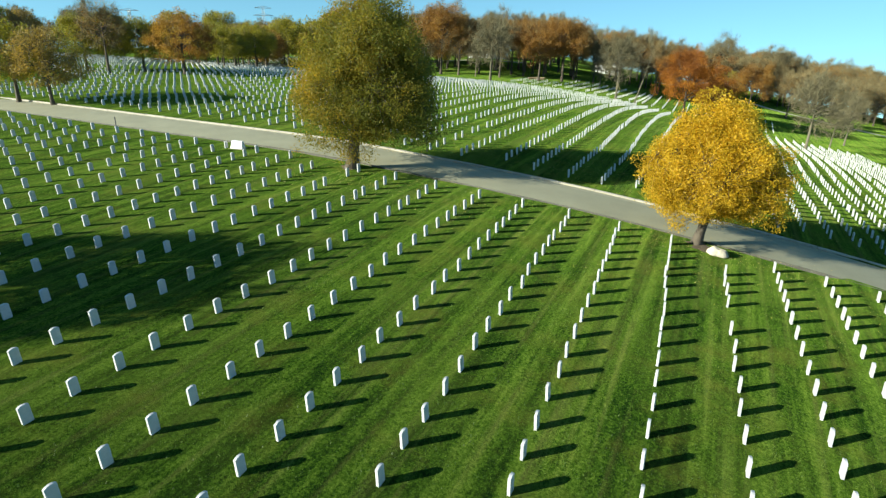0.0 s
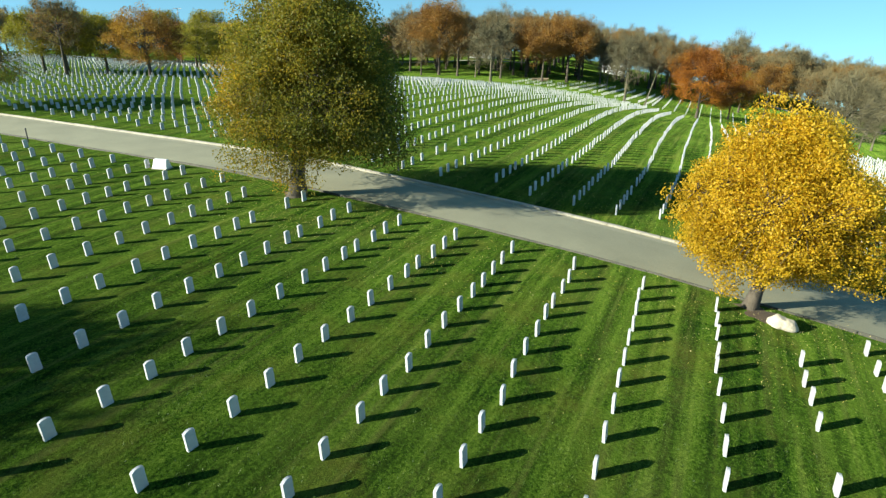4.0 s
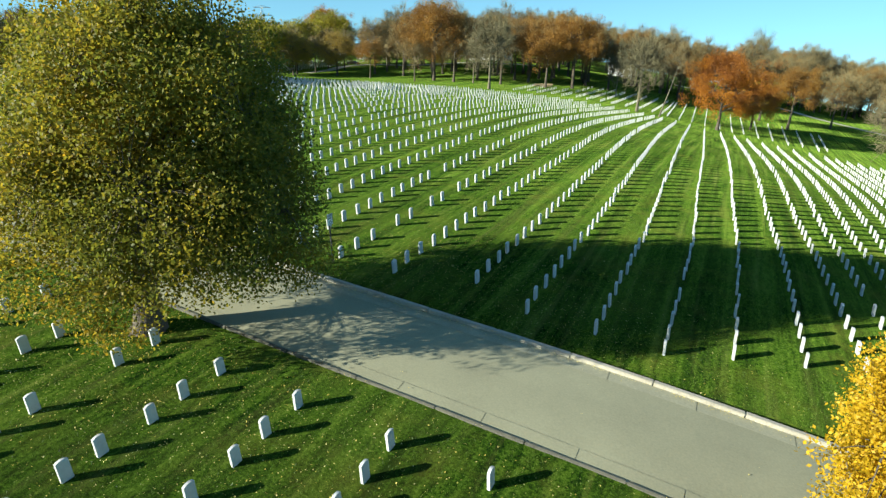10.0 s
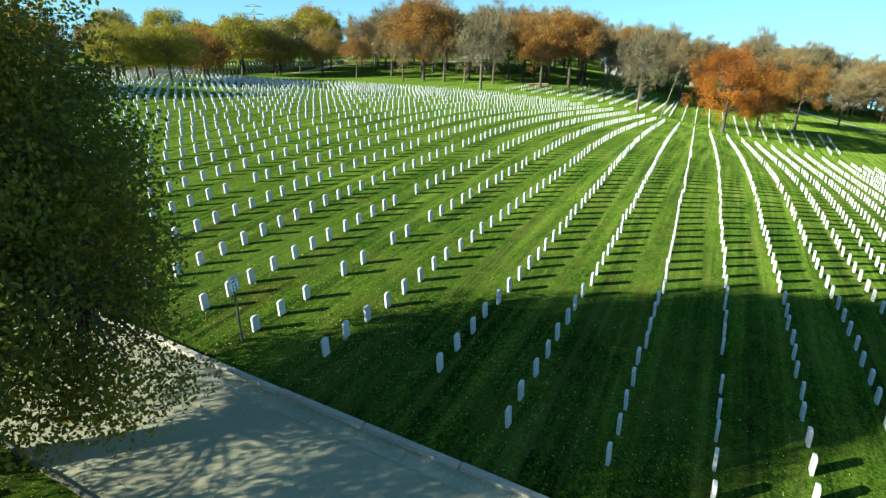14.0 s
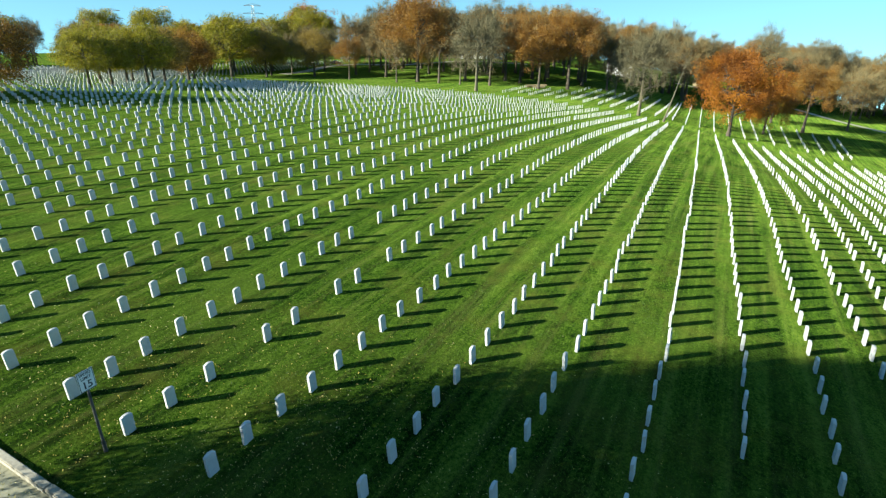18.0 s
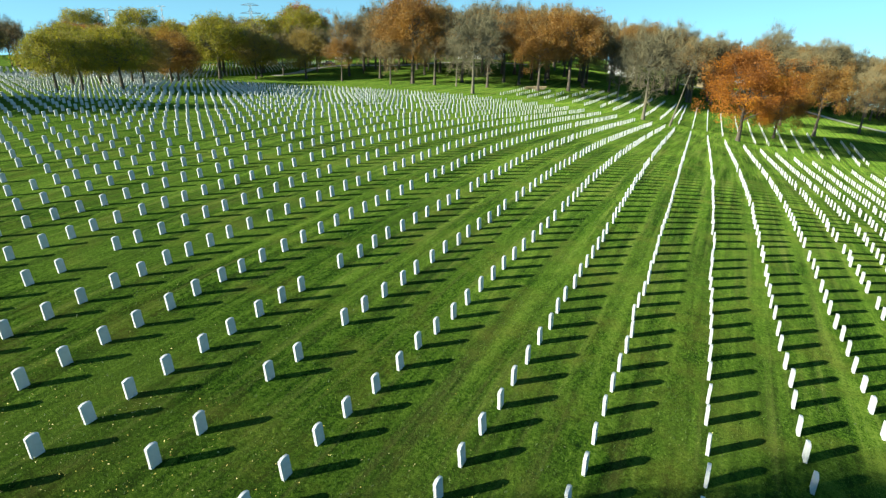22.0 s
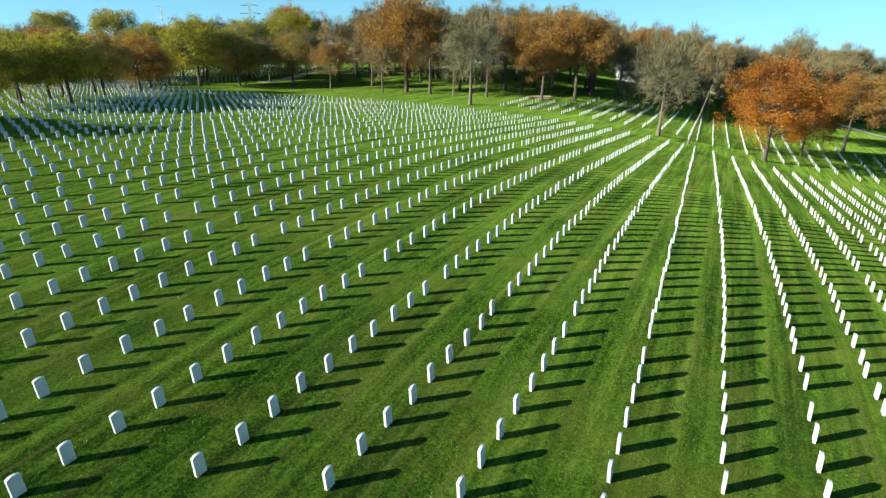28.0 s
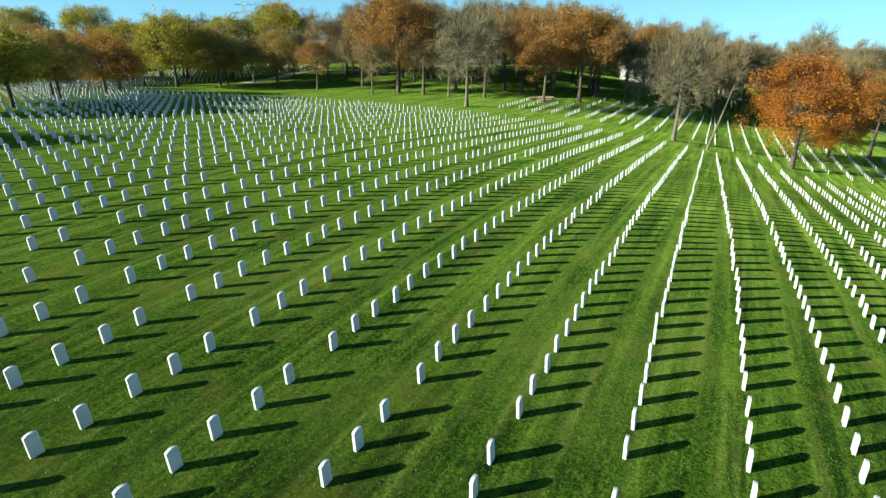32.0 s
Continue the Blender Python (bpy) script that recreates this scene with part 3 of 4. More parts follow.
ochre = make_tree("elm", 24, 9.6, 9.6, 2.2, OCHRE_LEAF, BARK, 230, 14000, 0.20, 0.6, trunk_r=0.26, twigs=3400, twig_mat=TWIG_BROWN, twig_len=1.0, twig_w=0.035, label="thinning ochre brown elm beyond the stones", lumps=0.2, skirt=0.14, taper=0.14)
stand(ochre, -109.0, 119.0)
grey = make_tree("bare_tree", 25, 12.5, 8.0, 2.6, None, BARK_GREY, 300, 0, 0.3, 0.6, twigs=6000, twig_mat=TWIG_GREY, twig_len=1.1, twig_w=0.038, trunk_r=0.26, label="bare grey tree with a dense crown of twigs", lumps=0.22, shell=0.25)
stand(grey, -26.1, 162.5, scale=1.3)
brown_bare = make_tree("bare_oak", 26, 16.5, 11.0, 4.0, BROWN_LEAF, BARK, 150, 2600, 0.27, 0.8, twigs=4200, twig_mat=TWIG_BROWN, twig_len=1.6, twig_w=0.05, trunk_r=0.36, label="tall nearly bare brown oak in the woods", lumps=0.28, shell=0.25)
stand(brown_bare, -111.7, 188.0)
bare_b = make_tree("bare_oak", 36, 17.5, 10.0, 5.0, BROWN_LEAF, BARK, 140, 1200, 0.27, 0.8, twigs=4200, twig_mat=TWIG_GREY, twig_len=1.7, twig_w=0.05, trunk_r=0.34, label="tall bare tree with grey twigs in the woods", lumps=0.3, shell=0.2)
stand(bare_b, -117.0, 204.0)
pale = make_tree("cottonwood", 27, 17.0, 11.5, 5.0, LIME_LEAF, BARK_GREY, 240, 17000, 0.26, 0.8, trunk_r=0.36, twigs=1200, twig_mat=TWIG_GREY, twig_len=1.2, twig_w=0.07, label="tall pale yellow green cottonwood behind the avenue", lumps=0.3)
stand(pale, -178, 155, scale=1.0)
thicket = make_tree("thicket_tree", 41, 15.5, 11.5, 3.4, BROWN_LEAF, BARK, 90, 1500, 0.28, 1.0, twigs=3000, twig_mat=TWIG_BROWN, twig_len=1.9, twig_w=0.07, trunk_r=0.30, label="bare brown woodland tree deep in the wood", lumps=0.3, shell=0.15)
stand(thicket, -85, 262)
thin = make_tree("leaning_tree", 28, 16.0, 5.2, 6.0, None, BARK_GREY, 45, 0, 0.3, 0.6, twigs=380, twig_mat=TWIG_GREY, twig_len=1.2, twig_w=0.05, trunk_r=0.20, label="thin leaning tree with a few bare limbs", lumps=0.35, shell=0.5, lean=(0.16, 0.12), shift=(1.2, 0.8))
stand(thin, -21.0, 160.8)

# the avenue and the wood: (kind, x, y, turn, size)
SPREAD = [
    (lime, -77.0, 42.8, 1.2, 0.95), (ochre, -71.8, 43.6, 2.0, 0.86), (brown_bare, -97.0, 69.5, 0.4, 0.72), (lime_b, -96.3, 76.0, 4.0, 0.95), (copper, -86.6, 76.4, 0.9, 0.95), (lime, -105, 71, 2.6, 1.0),
    (lime, -96.5, 95.5, 3.0, 0.85), (lime_b, -98.0, 100.2, 0.7, 0.86), (lime_b, -103.8, 107.2, 5.0, 0.92), (lime, -108.5, 105.5, 4.4, 1.0), (ochre, -110.2, 113.0, 1.9, 0.95), (lime_b, -117.5, 123.0, 0.5, 1.0),
    (lime, -133.2, 160.2, 0.3, 1.65), (lime, -140.0, 184.0, 5.1, 1.65), (lime_b, -141.5, 204.5, 2.7, 1.95), (lime_b, -155.0, 165.0, 1.6, 1.5), (ochre, -128.0, 168.0, 3.3, 1.25), (ochre, -150.0, 178.0, 1.0, 1.5),
    (orange, -165.0, 192.0, 0.6, 0.85), (orange, -163, 231, 1.0, 1.3), (orange, -139.0, 128.0, 2.0, 0.72), (pale, -165.5, 163, 2.2, 1.05), (copper, -126.0, 141.0, 2.4, 0.9),
    (bare_b, -112, 208, 2.0, 1.15), (russet, -85.6, 178.5, 0.9, 1.38), (brown_bare, -79, 178, 3.0, 0.95), (grey, -73, 178, 1.1, 0.85), (grey, -63.0, 165.0, 2.4, 1.38), (bare_b, -66, 181, 5.2, 0.95),
    (russet, -67, 195, 4.2, 1.1), (russet_b, -62, 193, 1.7, 1.1), (russet, -48.4, 191.5, 2.9, 1.22),
    (russet_b, -76, 188, 0.8, 1.1), (russet_b, -92, 190, 2.2, 1.05), (brown_bare, -100, 186, 4.0, 1.0), (russet, -54, 184, 5.5, 0.95), (brown_bare, -41, 205, 1.3, 0.85), (grey, -37, 196, 3.9, 0.8), (orange, -2.0, 185, 2.5, 0.72), (lime_b, 0.5, 212, 1.2, 1.25), (grey, 15.5, 127, 0.8, 1.12),
    (grey, 24, 158, 2.8, 0.75), (russet, 46, 190, 0.5, 0.82), (orange, 47, 160, 3.1, 0.55), (grey, 30, 178, 4.9, 0.95), (brown_bare, 20, 228, 1.6, 0.9), (grey, 35, 215, 0.2, 1.0),
]
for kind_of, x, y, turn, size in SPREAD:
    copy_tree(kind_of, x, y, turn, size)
# the tree outside the view whose shade lies over the first rows
copy_tree(lime, -41.5, -1.5, 0.5, 1.25, "leafy maple shading the first rows of stones")
rnd = random.Random(8)
# the wood behind, thick enough to close the view
for i in range(80):
    u = rnd.random()
    x = -235 + u * 330 + rnd.uniform(-6, 6)
    lo = 208 + 22 * math.sin((x + 70) / 60) if x < 0 else 285 + 0.2 * x
    y = lo + rnd.random() ** 1.4 * 95
    if x < -125:
        y -= (-(x + 125)) * 0.9
        if y < 110:
            continue
    kind_of = rnd.choice([brown_bare, bare_b, russet_b, bare_b, brown_bare, ochre if x < -90 else bare_b])
    size = rnd.uniform(0.9, 1.2) * (1.0 if -125 < x < -20 else 1.08)
    if x < -125:
        size *= 0.72
    if kind_of is ochre:
        size *= 1.4
    copy_tree(kind_of, x, y, rnd.uniform(0, 6.28), size, group="trees of the wood")

# taller trees standing close at the edge of the wood
for i in range(34):
    x = -112 + 108 * (i + rnd.random()) / 34
    y = 202 + 26 * rnd.random() + (20 if -45 < x < 12 else 0) + (45 if x > -14 else 0)
    copy_tree([brown_bare, russet_b, bare_b, russet][i % 4], x, y, rnd.uniform(0, 6.28), rnd.uniform(0.95, 1.2), group="trees of the wood")
for i in range(26):
    x = 4 + 110 * (i + rnd.random()) / 26
    copy_tree([bare_b, brown_bare, thicket, russet_b][i % 4], x, 284 + 34 * rnd.random() + x * 0.1, rnd.uniform(0, 6.28), rnd.uniform(0.9, 1.2), group="trees of the wood")
# the deep of the wood, a brown haze of bare crowns
for i in range(80):
    x = -210 + 300 * (i + rnd.random()) / 80
    y = 250 + 45 * rnd.random() + 12 * math.sin(x / 40) - max(-(x + 125), 0) * 0.8
    copy_tree(thicket, x, y, rnd.uniform(0, 6.28), rnd.uniform(0.85, 1.2) * (0.8 if x < -125 else 1.0), group="trees of the wood")

for i in range(14):
    copy_tree(bare_b, 16 + 5.4 * i + rnd.uniform(-1, 1), 318 + 24 * rnd.random(), rnd.uniform(0, 6.28), rnd.uniform(1.0, 1.3), group="trees of the wood")
# low undergrowth trees closing the gaps between the trunks
for i in range(20):
    copy_tree(thicket, 16 + 4.6 * i + rnd.uniform(-1.5, 1.5), 272 + 22 * rnd.random(), rnd.uniform(0, 6.28), rnd.uniform(0.5, 0.68), group="trees of the wood")
# the far side of the avenue, closing the view
for i in range(36):
    way, out_to = radians(114 + 50 * (i + rnd.random()) / 36), rnd.uniform(195, 255)
    kind_of = [thicket, ochre, thicket, lime_b, thicket, russet_b][i % 6]
    copy_tree(kind_of, out_to * math.cos(way), out_to * math.sin(way), rnd.uniform(0, 6.28), rnd.uniform(0.75, 1.0) * (1.35 if kind_of in (ochre, lime_b) else 0.85), group="trees of the wood")

# ---- headstones ----
STONE_W, STONE_T, STONE_H = 0.33, 0.10, 0.63


def headstone_shape(arc=6):
    """Upright slab, wide along y, with a curved top and eased edges: rings of a front and a back outline."""
    prof = [(-STONE_W / 2, -0.18), (STONE_W / 2, -0.18)]
    for k in range(arc + 1):
        u = 1 - 2 * k / arc
        prof.append((u * STONE_W / 2, STONE_H - 0.050 * u * u))
    n = len(prof)
    inner = [(w * 0.94, z - (0.009 if z > 0 else 0)) for w, z in prof]
    rings = [(-STONE_T / 2, inner), (-STONE_T / 2 + 0.008, prof), (STONE_T / 2 - 0.008, prof), (STONE_T / 2, inner)]
    vs = [(x, w, z) for x, pr in rings for w, z in pr]
    fs = [tuple(range(n))[::-1], tuple(3 * n + i for i in range(n))]
    for r in range(3):
        for i in range(n):
            fs.append((r * n + i, r * n + (i + 1) % n, (r + 1) * n + (i + 1) % n, (r + 1) * n + i))
    return np.array(vs), fs


# rows of the long field that swing round the slope: x where they begin, half way, where the swing sets in, and the drift after it
SWUNG = [(-20.02, -19.68, -19.40, -0.022), (-16.22, -16.15, -16.20, -0.040), (-13.33, -13.22, -13.38, -0.041), (-10.30, -10.28, -10.65, -0.041), (-7.60, -7.62, -8.10, -0.0375),
         (-5.10, -5.12, -5.58, -0.031), (-2.45, -2.65, -3.22, -0.028), (-0.05, -0.60, -1.22, -0.023), (1.65, 1.05, 0.45, -0.010)]
EVEN = [(-20.02, -19.68, -19.40), (-23.00, -22.82, -22.48), (-25.72, -25.90, -25.70), (-28.80, -29.15, -29.00), (-31.90, -32.42, -32.25)]


def row_x(r, y=46.0):
    """Rows of the long field: even to one side, drawing together and swinging round the slope to the other."""
    after = 5 * math.log1p(math.exp(min((y - 73) / 5, 30)))
    if r < 0:
        begin, half, swing_at = EVEN[min(-r, 4)]
        out, drift = 3.15 * min(r + 4, 0), -0.014 * max(0.0, 1 + r / 7)
    else:
        begin, half, swing_at, drift = SWUNG[min(r, 8)]
        out, drift = 1.8 * max(r - 8, 0), drift + 0.012 * min(max(r - 8, 0), 4)
    return out + float(np.interp(y, (46, 60, 73), (begin, half, swing_at))) + drift * after


def near_row_x(r, y=37.0):
    """Rows this side of the drive, fanning out a little towards the flight."""
    fan = min(0.057 + 0.01 * max(r, -5), 0.06)
    return -1.38 + 3.2 * max(r, -4) + 3.35 * min(r + 4, 0) - (0.05 * r * r + 0.2 * r if r > 0 else 0.0) + fan * (36.5 - y)


near_steps = [36.46, 34.95, 33.68, 32.22, 31.05, 29.65, 28.20]
while near_steps[-1] > -8:
    near_steps.append(near_steps[-1] - 1.556)
rs = random.Random(4)
places = []
# the field this side of the drive
for r in range(-26, 9):
    x = near_row_x(r)
    for k, step in enumerate(near_steps):
        y = step + road_y(x)
        if rs.random() < 0.012:
            continue
        if 0 < r < 2 and k < 2:
            continue
        if abs(x + 26) < 1.6 and k < 1:
            continue
        places.append((near_row_x(r, y) + rs.gauss(0, .04), y + rs.gauss(0, .05)))
# the long field beyond, in blocks with a wider step between them
for r in range(-42, 23):
    x = row_x(r)
    y, k = 46.30, 0
    end = 155
    if x < -85:
        end = min(end, 165 + (x + 85) * 0.2)
    while y < end:
        skip = rs.random() < 0.014
        first = y < 47 and x > -8 and rs.random() < .4
        if not (skip or first or (x < -96 and y < 62 + (-96 - x) * 0.4) or (x < -96 and y > 150)):
            places.append((row_x(r, y) + rs.gauss(0, .035), y + road_y(x) * (1 if y < 60 else 0) + rs.gauss(0, .05)))
        k += 1
        y += (1.357 if y < 90 else 1.385) if k % 23 else 2.09
# the short rows at the foot of the wood
for r in range(-12, 14):
    x = row_x(r, 170) + 0.1
    y = 168 + (2.0 if r % 2 else 0)
    while y < 214 - abs(x + 18) * 0.45:
        if rs.random() > .06 and not (x < -45 and y > 186):
            places.append((row_x(r, y) + rs.gauss(0, .04), y + rs.gauss(0, .05)))
        y += 1.4
# stones beyond the avenue
for r in range(16):
    for k in range(88 if r < 11 else 58):
        x, y = -141 - r * 3.2 + rs.gauss(0, .05), 102 + k * 1.45 - r * 1.2 + rs.gauss(0, .05)
        if math.hypot(x + 150.6, y - 240.4) > 9 and math.hypot(x + 137, y - 212.5) > 7:
            places.append((x, y))
places = np.array(places)
sv, sf = headstone_shape()
# the stones along the flight line stand singly; the rest of the thousands are one field
along = (places[:, 0] * LATERAL[0] + places[:, 1] * LATERAL[1])
single = np.where((np.abs(along - 1.5) < 7.5) & (places[:, 1] > 20) & (places[:, 1] < 112))[0][:300]
stone_mesh = mesh_from("headstone", sv, sf, MARBLE)
for i in single:
    x, y = places[i]
    ob = new("headstone", stone_mesh)
    ob.matrix_basis = Matrix.Translation((x, y, zat(x, y))) @ Euler((rs.gauss(.026, .012), rs.gauss(-.058, .014), rs.gauss(0, .03))).to_matrix().to_4x4()
    tagged(ob, "upright white marble headstone with a rounded top in the lawn", "headstone", "rows of headstones")
sv, sf = headstone_shape(4)
rest = np.setdiff1d(np.arange(len(places)), single)
rng = np.random.default_rng(6)
PX, PY = places[rest, 0], places[rest, 1]
PZ = height(PX, PY)
tx, ty, tw = rng.normal(.026, .012, len(rest)), rng.normal(-.058, .014, len(rest)), rng.normal(0, .03, len(rest))
hs = rng.uniform(.95, 1.04, len(rest))
V = np.repeat(sv[None], len(rest), 0)
V[:, :, 2] *= hs[:, None]
vx = V[:, :, 0] + V[:, :, 2] * ty[:, None] - V[:, :, 1] * tw[:, None]
vy = V[:, :, 1] - V[:, :, 2] * tx[:, None] + V[:, :, 0] * tw[:, None]
V = np.stack([vx + PX[:, None], vy + PY[:, None], V[:, :, 2] + PZ[:, None]], -1).reshape(-1, 3)
nv = len(sv)
faces = [tuple(j + i * nv for j in f) for i in range(len(rest)) for f in sf]
field = new("headstone_field", mesh_from("headstone_field", V, faces, MARBLE))
tagged(field, "thousands of white marble headstones in straight rows on the lawn", "headstones", kind="stuff")
kerb_run("kerb_far", ROAD_FAR + 0.1, 0.22, 0.11, "pale worn concrete kerb along the drive")
gutter_run("gutter_far", ROAD_FAR - 0.62, ROAD_FAR - 0.01, "worn concrete gutter along the drive")
gutter_run("gutter_near", ROAD_NEAR + 0.58, ROAD_NEAR + 0.01, "worn grey gutter along the drive", mat=ASPHALT)
kerb_run("kerb_near", ROAD_NEAR - 0.05, 0.10, 0.025, "low dark concrete kerb along the drive", mat=KERB_DARK)

# ---- lanes in the distance ----
ribbon("path_right", [(-30, 292), (-14, 283), (8.4, 268), (16, 257), (24, 248), (40, 238), (70, 226)], 1.9, 0.06, KERB, "pale gravel path curving along the foot of the wood", "path")
ribbon("path_left", [(-131, 178), (-131.5, 190), (-136, 206), (-132, 219), (-118, 224), (-104, 248), (-80, 254)], 1.8, 0.06, KERB, "pale path curving between the trees", "path")

# ---- bare soil round the two trunks ----
def soil_patch(x, y, r, label):
    vs, fs, n = [(x, y, zat(x, y) + 0.07)], [], 28
    for i in range(n):
        an = i * 2 * math.pi / n
        q = r * (1 + 0.22 * math.sin(3 * an + x) + 0.14 * math.sin(7 * an) + 0.08 * math.sin(11 * an + 1))
        vs.append((x + q * math.cos(an) * 1.2, y + q * math.sin(an) * 0.8, zat(x + q * math.cos(an) * 1.2, y + q * math.sin(an) * 0.8) - 0.03))
        fs.append((0, 1 + i, 1 + (i + 1) % n))
    return tagged(new("soil", mesh_from("soil", vs, fs, SOIL, True)), label, "soil", kind="structure")


soil_patch(-25.5, 37.2, 0.85, "bare brown soil round the foot of a tree")
soil_patch(0.7, 37.5, 1.15, "bare brown soil round the foot of a tree")

# ---- boulder beside the golden tree ----
bm = bmesh.new()
bmesh.ops.create_icosphere(bm, subdivisions=4, radius=1.0)
for v in bm.verts:
    c = v.co.copy()
    waist = 1 - 0.16 * math.exp(-((c.x + 0.05) / 0.22) ** 2)
    k = 1 + 0.20 * noise.noise(c * 1.3 + Vector((3, 1, 7))) + 0.09 * noise.noise(c * 3.1) + 0.035 * noise.noise(c * 8.0)
    v.co = Vector((c.x * 0.96 * k, c.y * 0.64 * k * waist, max(c.z * 0.60 * k * waist * (1.12 if c.x < 0 else 0.92), -0.2)))
boulder = new("boulder", bm_mesh("boulder", bm, STONE, True))
boulder.matrix_basis = Matrix.Translation((1.3, 36.75, zat(1.3, 36.75) + 0.10)) @ Euler((0, 0, radians(-6))).to_matrix().to_4x4() @ Matrix.Scale(0.62, 4)
tagged(boulder, "large cream limestone boulder lying on the lawn by a tree", "boulder")

# ---- white block with battered sides at the edge of the drive ----
marker = tagged(new("marker_block"), "white painted concrete marker block with sloping sides", "marker")
vs = []
for z, hx, hy in ((0, .84, .52), (.90, .74, .22), (.98, .72, .18)):
    vs += [(-hx, -hy, z), (hx, -hy, z), (hx, hy, z), (-hx, hy, z)]
fs = [(0, 3, 2, 1), (8, 9, 10, 11)] + [(4 * j + i, 4 * j + (i + 1) % 4, 4 * j + 4 + (i + 1) % 4, 4 * j + 4 + i) for j in range(2) for i in range(4)]
part("block", mesh_from("block", vs, fs, WHITE_PAINT), marker)
part("plinth", bm_mesh("plinth", box_bm(1.84, 1.20, 0.12, (0, 0, 0.0), 0.03), KERB), marker, "low concrete plinth")
marker.matrix_basis = Matrix.Translation((-36.7, 37.05, zat(-36.7, 37.05) + 0.03)) @ Euler((0, 0, radians(14))).to_matrix().to_4x4() @ Matrix.Scale(0.64, 4)

# ---- speed sign by the far kerb ----
def words(name, body, size, at, mat, parent):
    cu = bpy.data.curves.new(name, 'FONT')
    cu.body, cu.size, cu.align_x, cu.align_y, cu.extrude, cu.offset = body, size, 'CENTER', 'CENTER', 0.003, size * 0.018
    cu.materials.append(mat)
    ob = new(name, cu)
    ob.parent = parent
    ob.matrix_local = Matrix.Translation(at) @ Euler((radians(90), 0, radians(90))).to_matrix().to_4x4()
    return ob


speed_sign = tagged(new("speed_sign"), "white speed limit sign on a dark post reading fifteen", "sign")
part("post", tubes_mesh("post", [((0, 0, -.3), (0, 0, 2.48), .038, .036, 8), ((0, 0, -.3), (0, 0, .32), .055, .052, 8)], DARK_STEEL), speed_sign, "dark steel post")
panel = part("panel", bm_mesh("panel", box_bm(.012, .43, .56, (.05, 0, 2.22), .004), WHITE_PAINT), speed_sign, "white sign panel")
for sy, sz, yy, zz in ((.40, .013, 0, 2.482), (.40, .013, 0, 1.958)):
    part("border", bm_mesh("border", box_bm(.004, sy, sz, (.060, yy, zz)), SIGN_BLACK), panel, "black border line")
for yy in (-.194, .194):
    part("border", bm_mesh("border", box_bm(.004, .013, .51, (.060, yy, 2.22)), SIGN_BLACK), panel, "black border line")
words("lettering", "SPEED", .115, (.058, 0, 2.41), SIGN_BLACK, panel)
words("lettering", "LIMIT", .115, (.058, 0, 2.29), SIGN_BLACK, panel)
words("numerals", "15", .27, (.058, 0, 2.09), SIGN_BLACK, panel)
for zz in (2.0, 2.46):
    part("bolt", lathe("bolt", [(.014, 0), (.014, .012), (.006, .016)], STEEL, 8), speed_sign, "steel bolt", pose(.056, 0, zz, 0, 90, 0))
speed_sign.matrix_basis = Matrix.Translation((-22.95, 45.6, zat(-22.95, 45.6))) @ Euler((0, radians(-3), radians(0))).to_matrix().to_4x4()

# small dark post by the drive, far down
guide = tagged(new("guide_post"), "small dark metal guide post beside the drive", "post")
part("shaft", tubes_mesh("shaft", [((0, 0, -.2), (0, 0, 1.05), .05, .045, 8)], DARK_STEEL), guide)
part("cap", lathe("cap", [(.06, 1.03), (.06, 1.1), (.03, 1.16)], DARK_STEEL, 10), guide)
guide.matrix_basis = Matrix.Translation((-52.7, 37.6, zat(-52.7, 37.6)))

# ---- parked car under the trees ----
car = tagged(new("car"), "black car parked on the lane under the trees", "car")
prof = [(-2.25, .35), (-2.28, .75), (-2.0, .98), (-1.35, 1.05), (-.75, 1.48), (.65, 1.50), (1.35, 1.02), (2.1, .88), (2.3, .6), (2.25, .35)]
vs, fs, n = [], [], len(prof)
for w, ease in ((-.88, .96), (-.80, 1.0), (.80, 1.0), (.88, .96)):
    for x, z in prof:
        vs.append((x * ease, w * (1 if z < 1.1 else .84), .35 + (z - .35) * ease))
for j in range(3):
    fs += [(j * n + i, j * n + (i + 1) % n, (j + 1) * n + (i + 1) % n, (j + 1) * n + i) for i in range(n)]
fs += [tuple(range(n))[::-1], tuple(3 * n + i for i in range(n))]
body = part("body", mesh_from("body", vs, fs, CAR_PAINT, True), car)
for s in (-1, 1):
    part("side_window", mesh_from("side_window", [(-1.15, s * .82, 1.06), (.95, s * .82, 1.06), (.55, s * .76, 1.42), (-.72, s * .76, 1.42)], [(0, 1, 2, 3)], GLASS_DARK), body, "dark side glass")
for wx in (-1.45, 1.4):
    for wy in (-.80, .80):
        wheel = part("wheel", lathe("wheel", [(.20, -.1), (.32, -.1), (.33, 0), (.32, .1), (.20, .1)], RUBBER, 18), car, "", pose(wx, wy, .33, 90, 0, 0))
        part("rim", lathe("rim", [(.19, -.105), (.05, -.11), (.05, .11), (.19, .105)], STEEL, 14), wheel, "steel rim")
car.matrix_basis = Matrix.Translation((-137.0, 212.5, zat(-137, 212.5) + .1)) @ Euler((0, 0, radians(30))).to_matrix().to_4x4()


# ---- flagpole beyond the avenue, in a round bed edged with white stones ----
flagpole = tagged(new("flagpole"), "slender white flagpole in a round bed beyond the avenue", "flagpole")
part("pole", lathe("pole", [(.16, -.3), (.15, .4), (.10, 5.0), (.06, 9.4)], WHITE_PAINT, 10), flagpole)
part("finial", lathe("finial", [(.02, 9.38), (.13, 9.5), (.02, 9.64)], STEEL, 10), flagpole, "round metal finial")
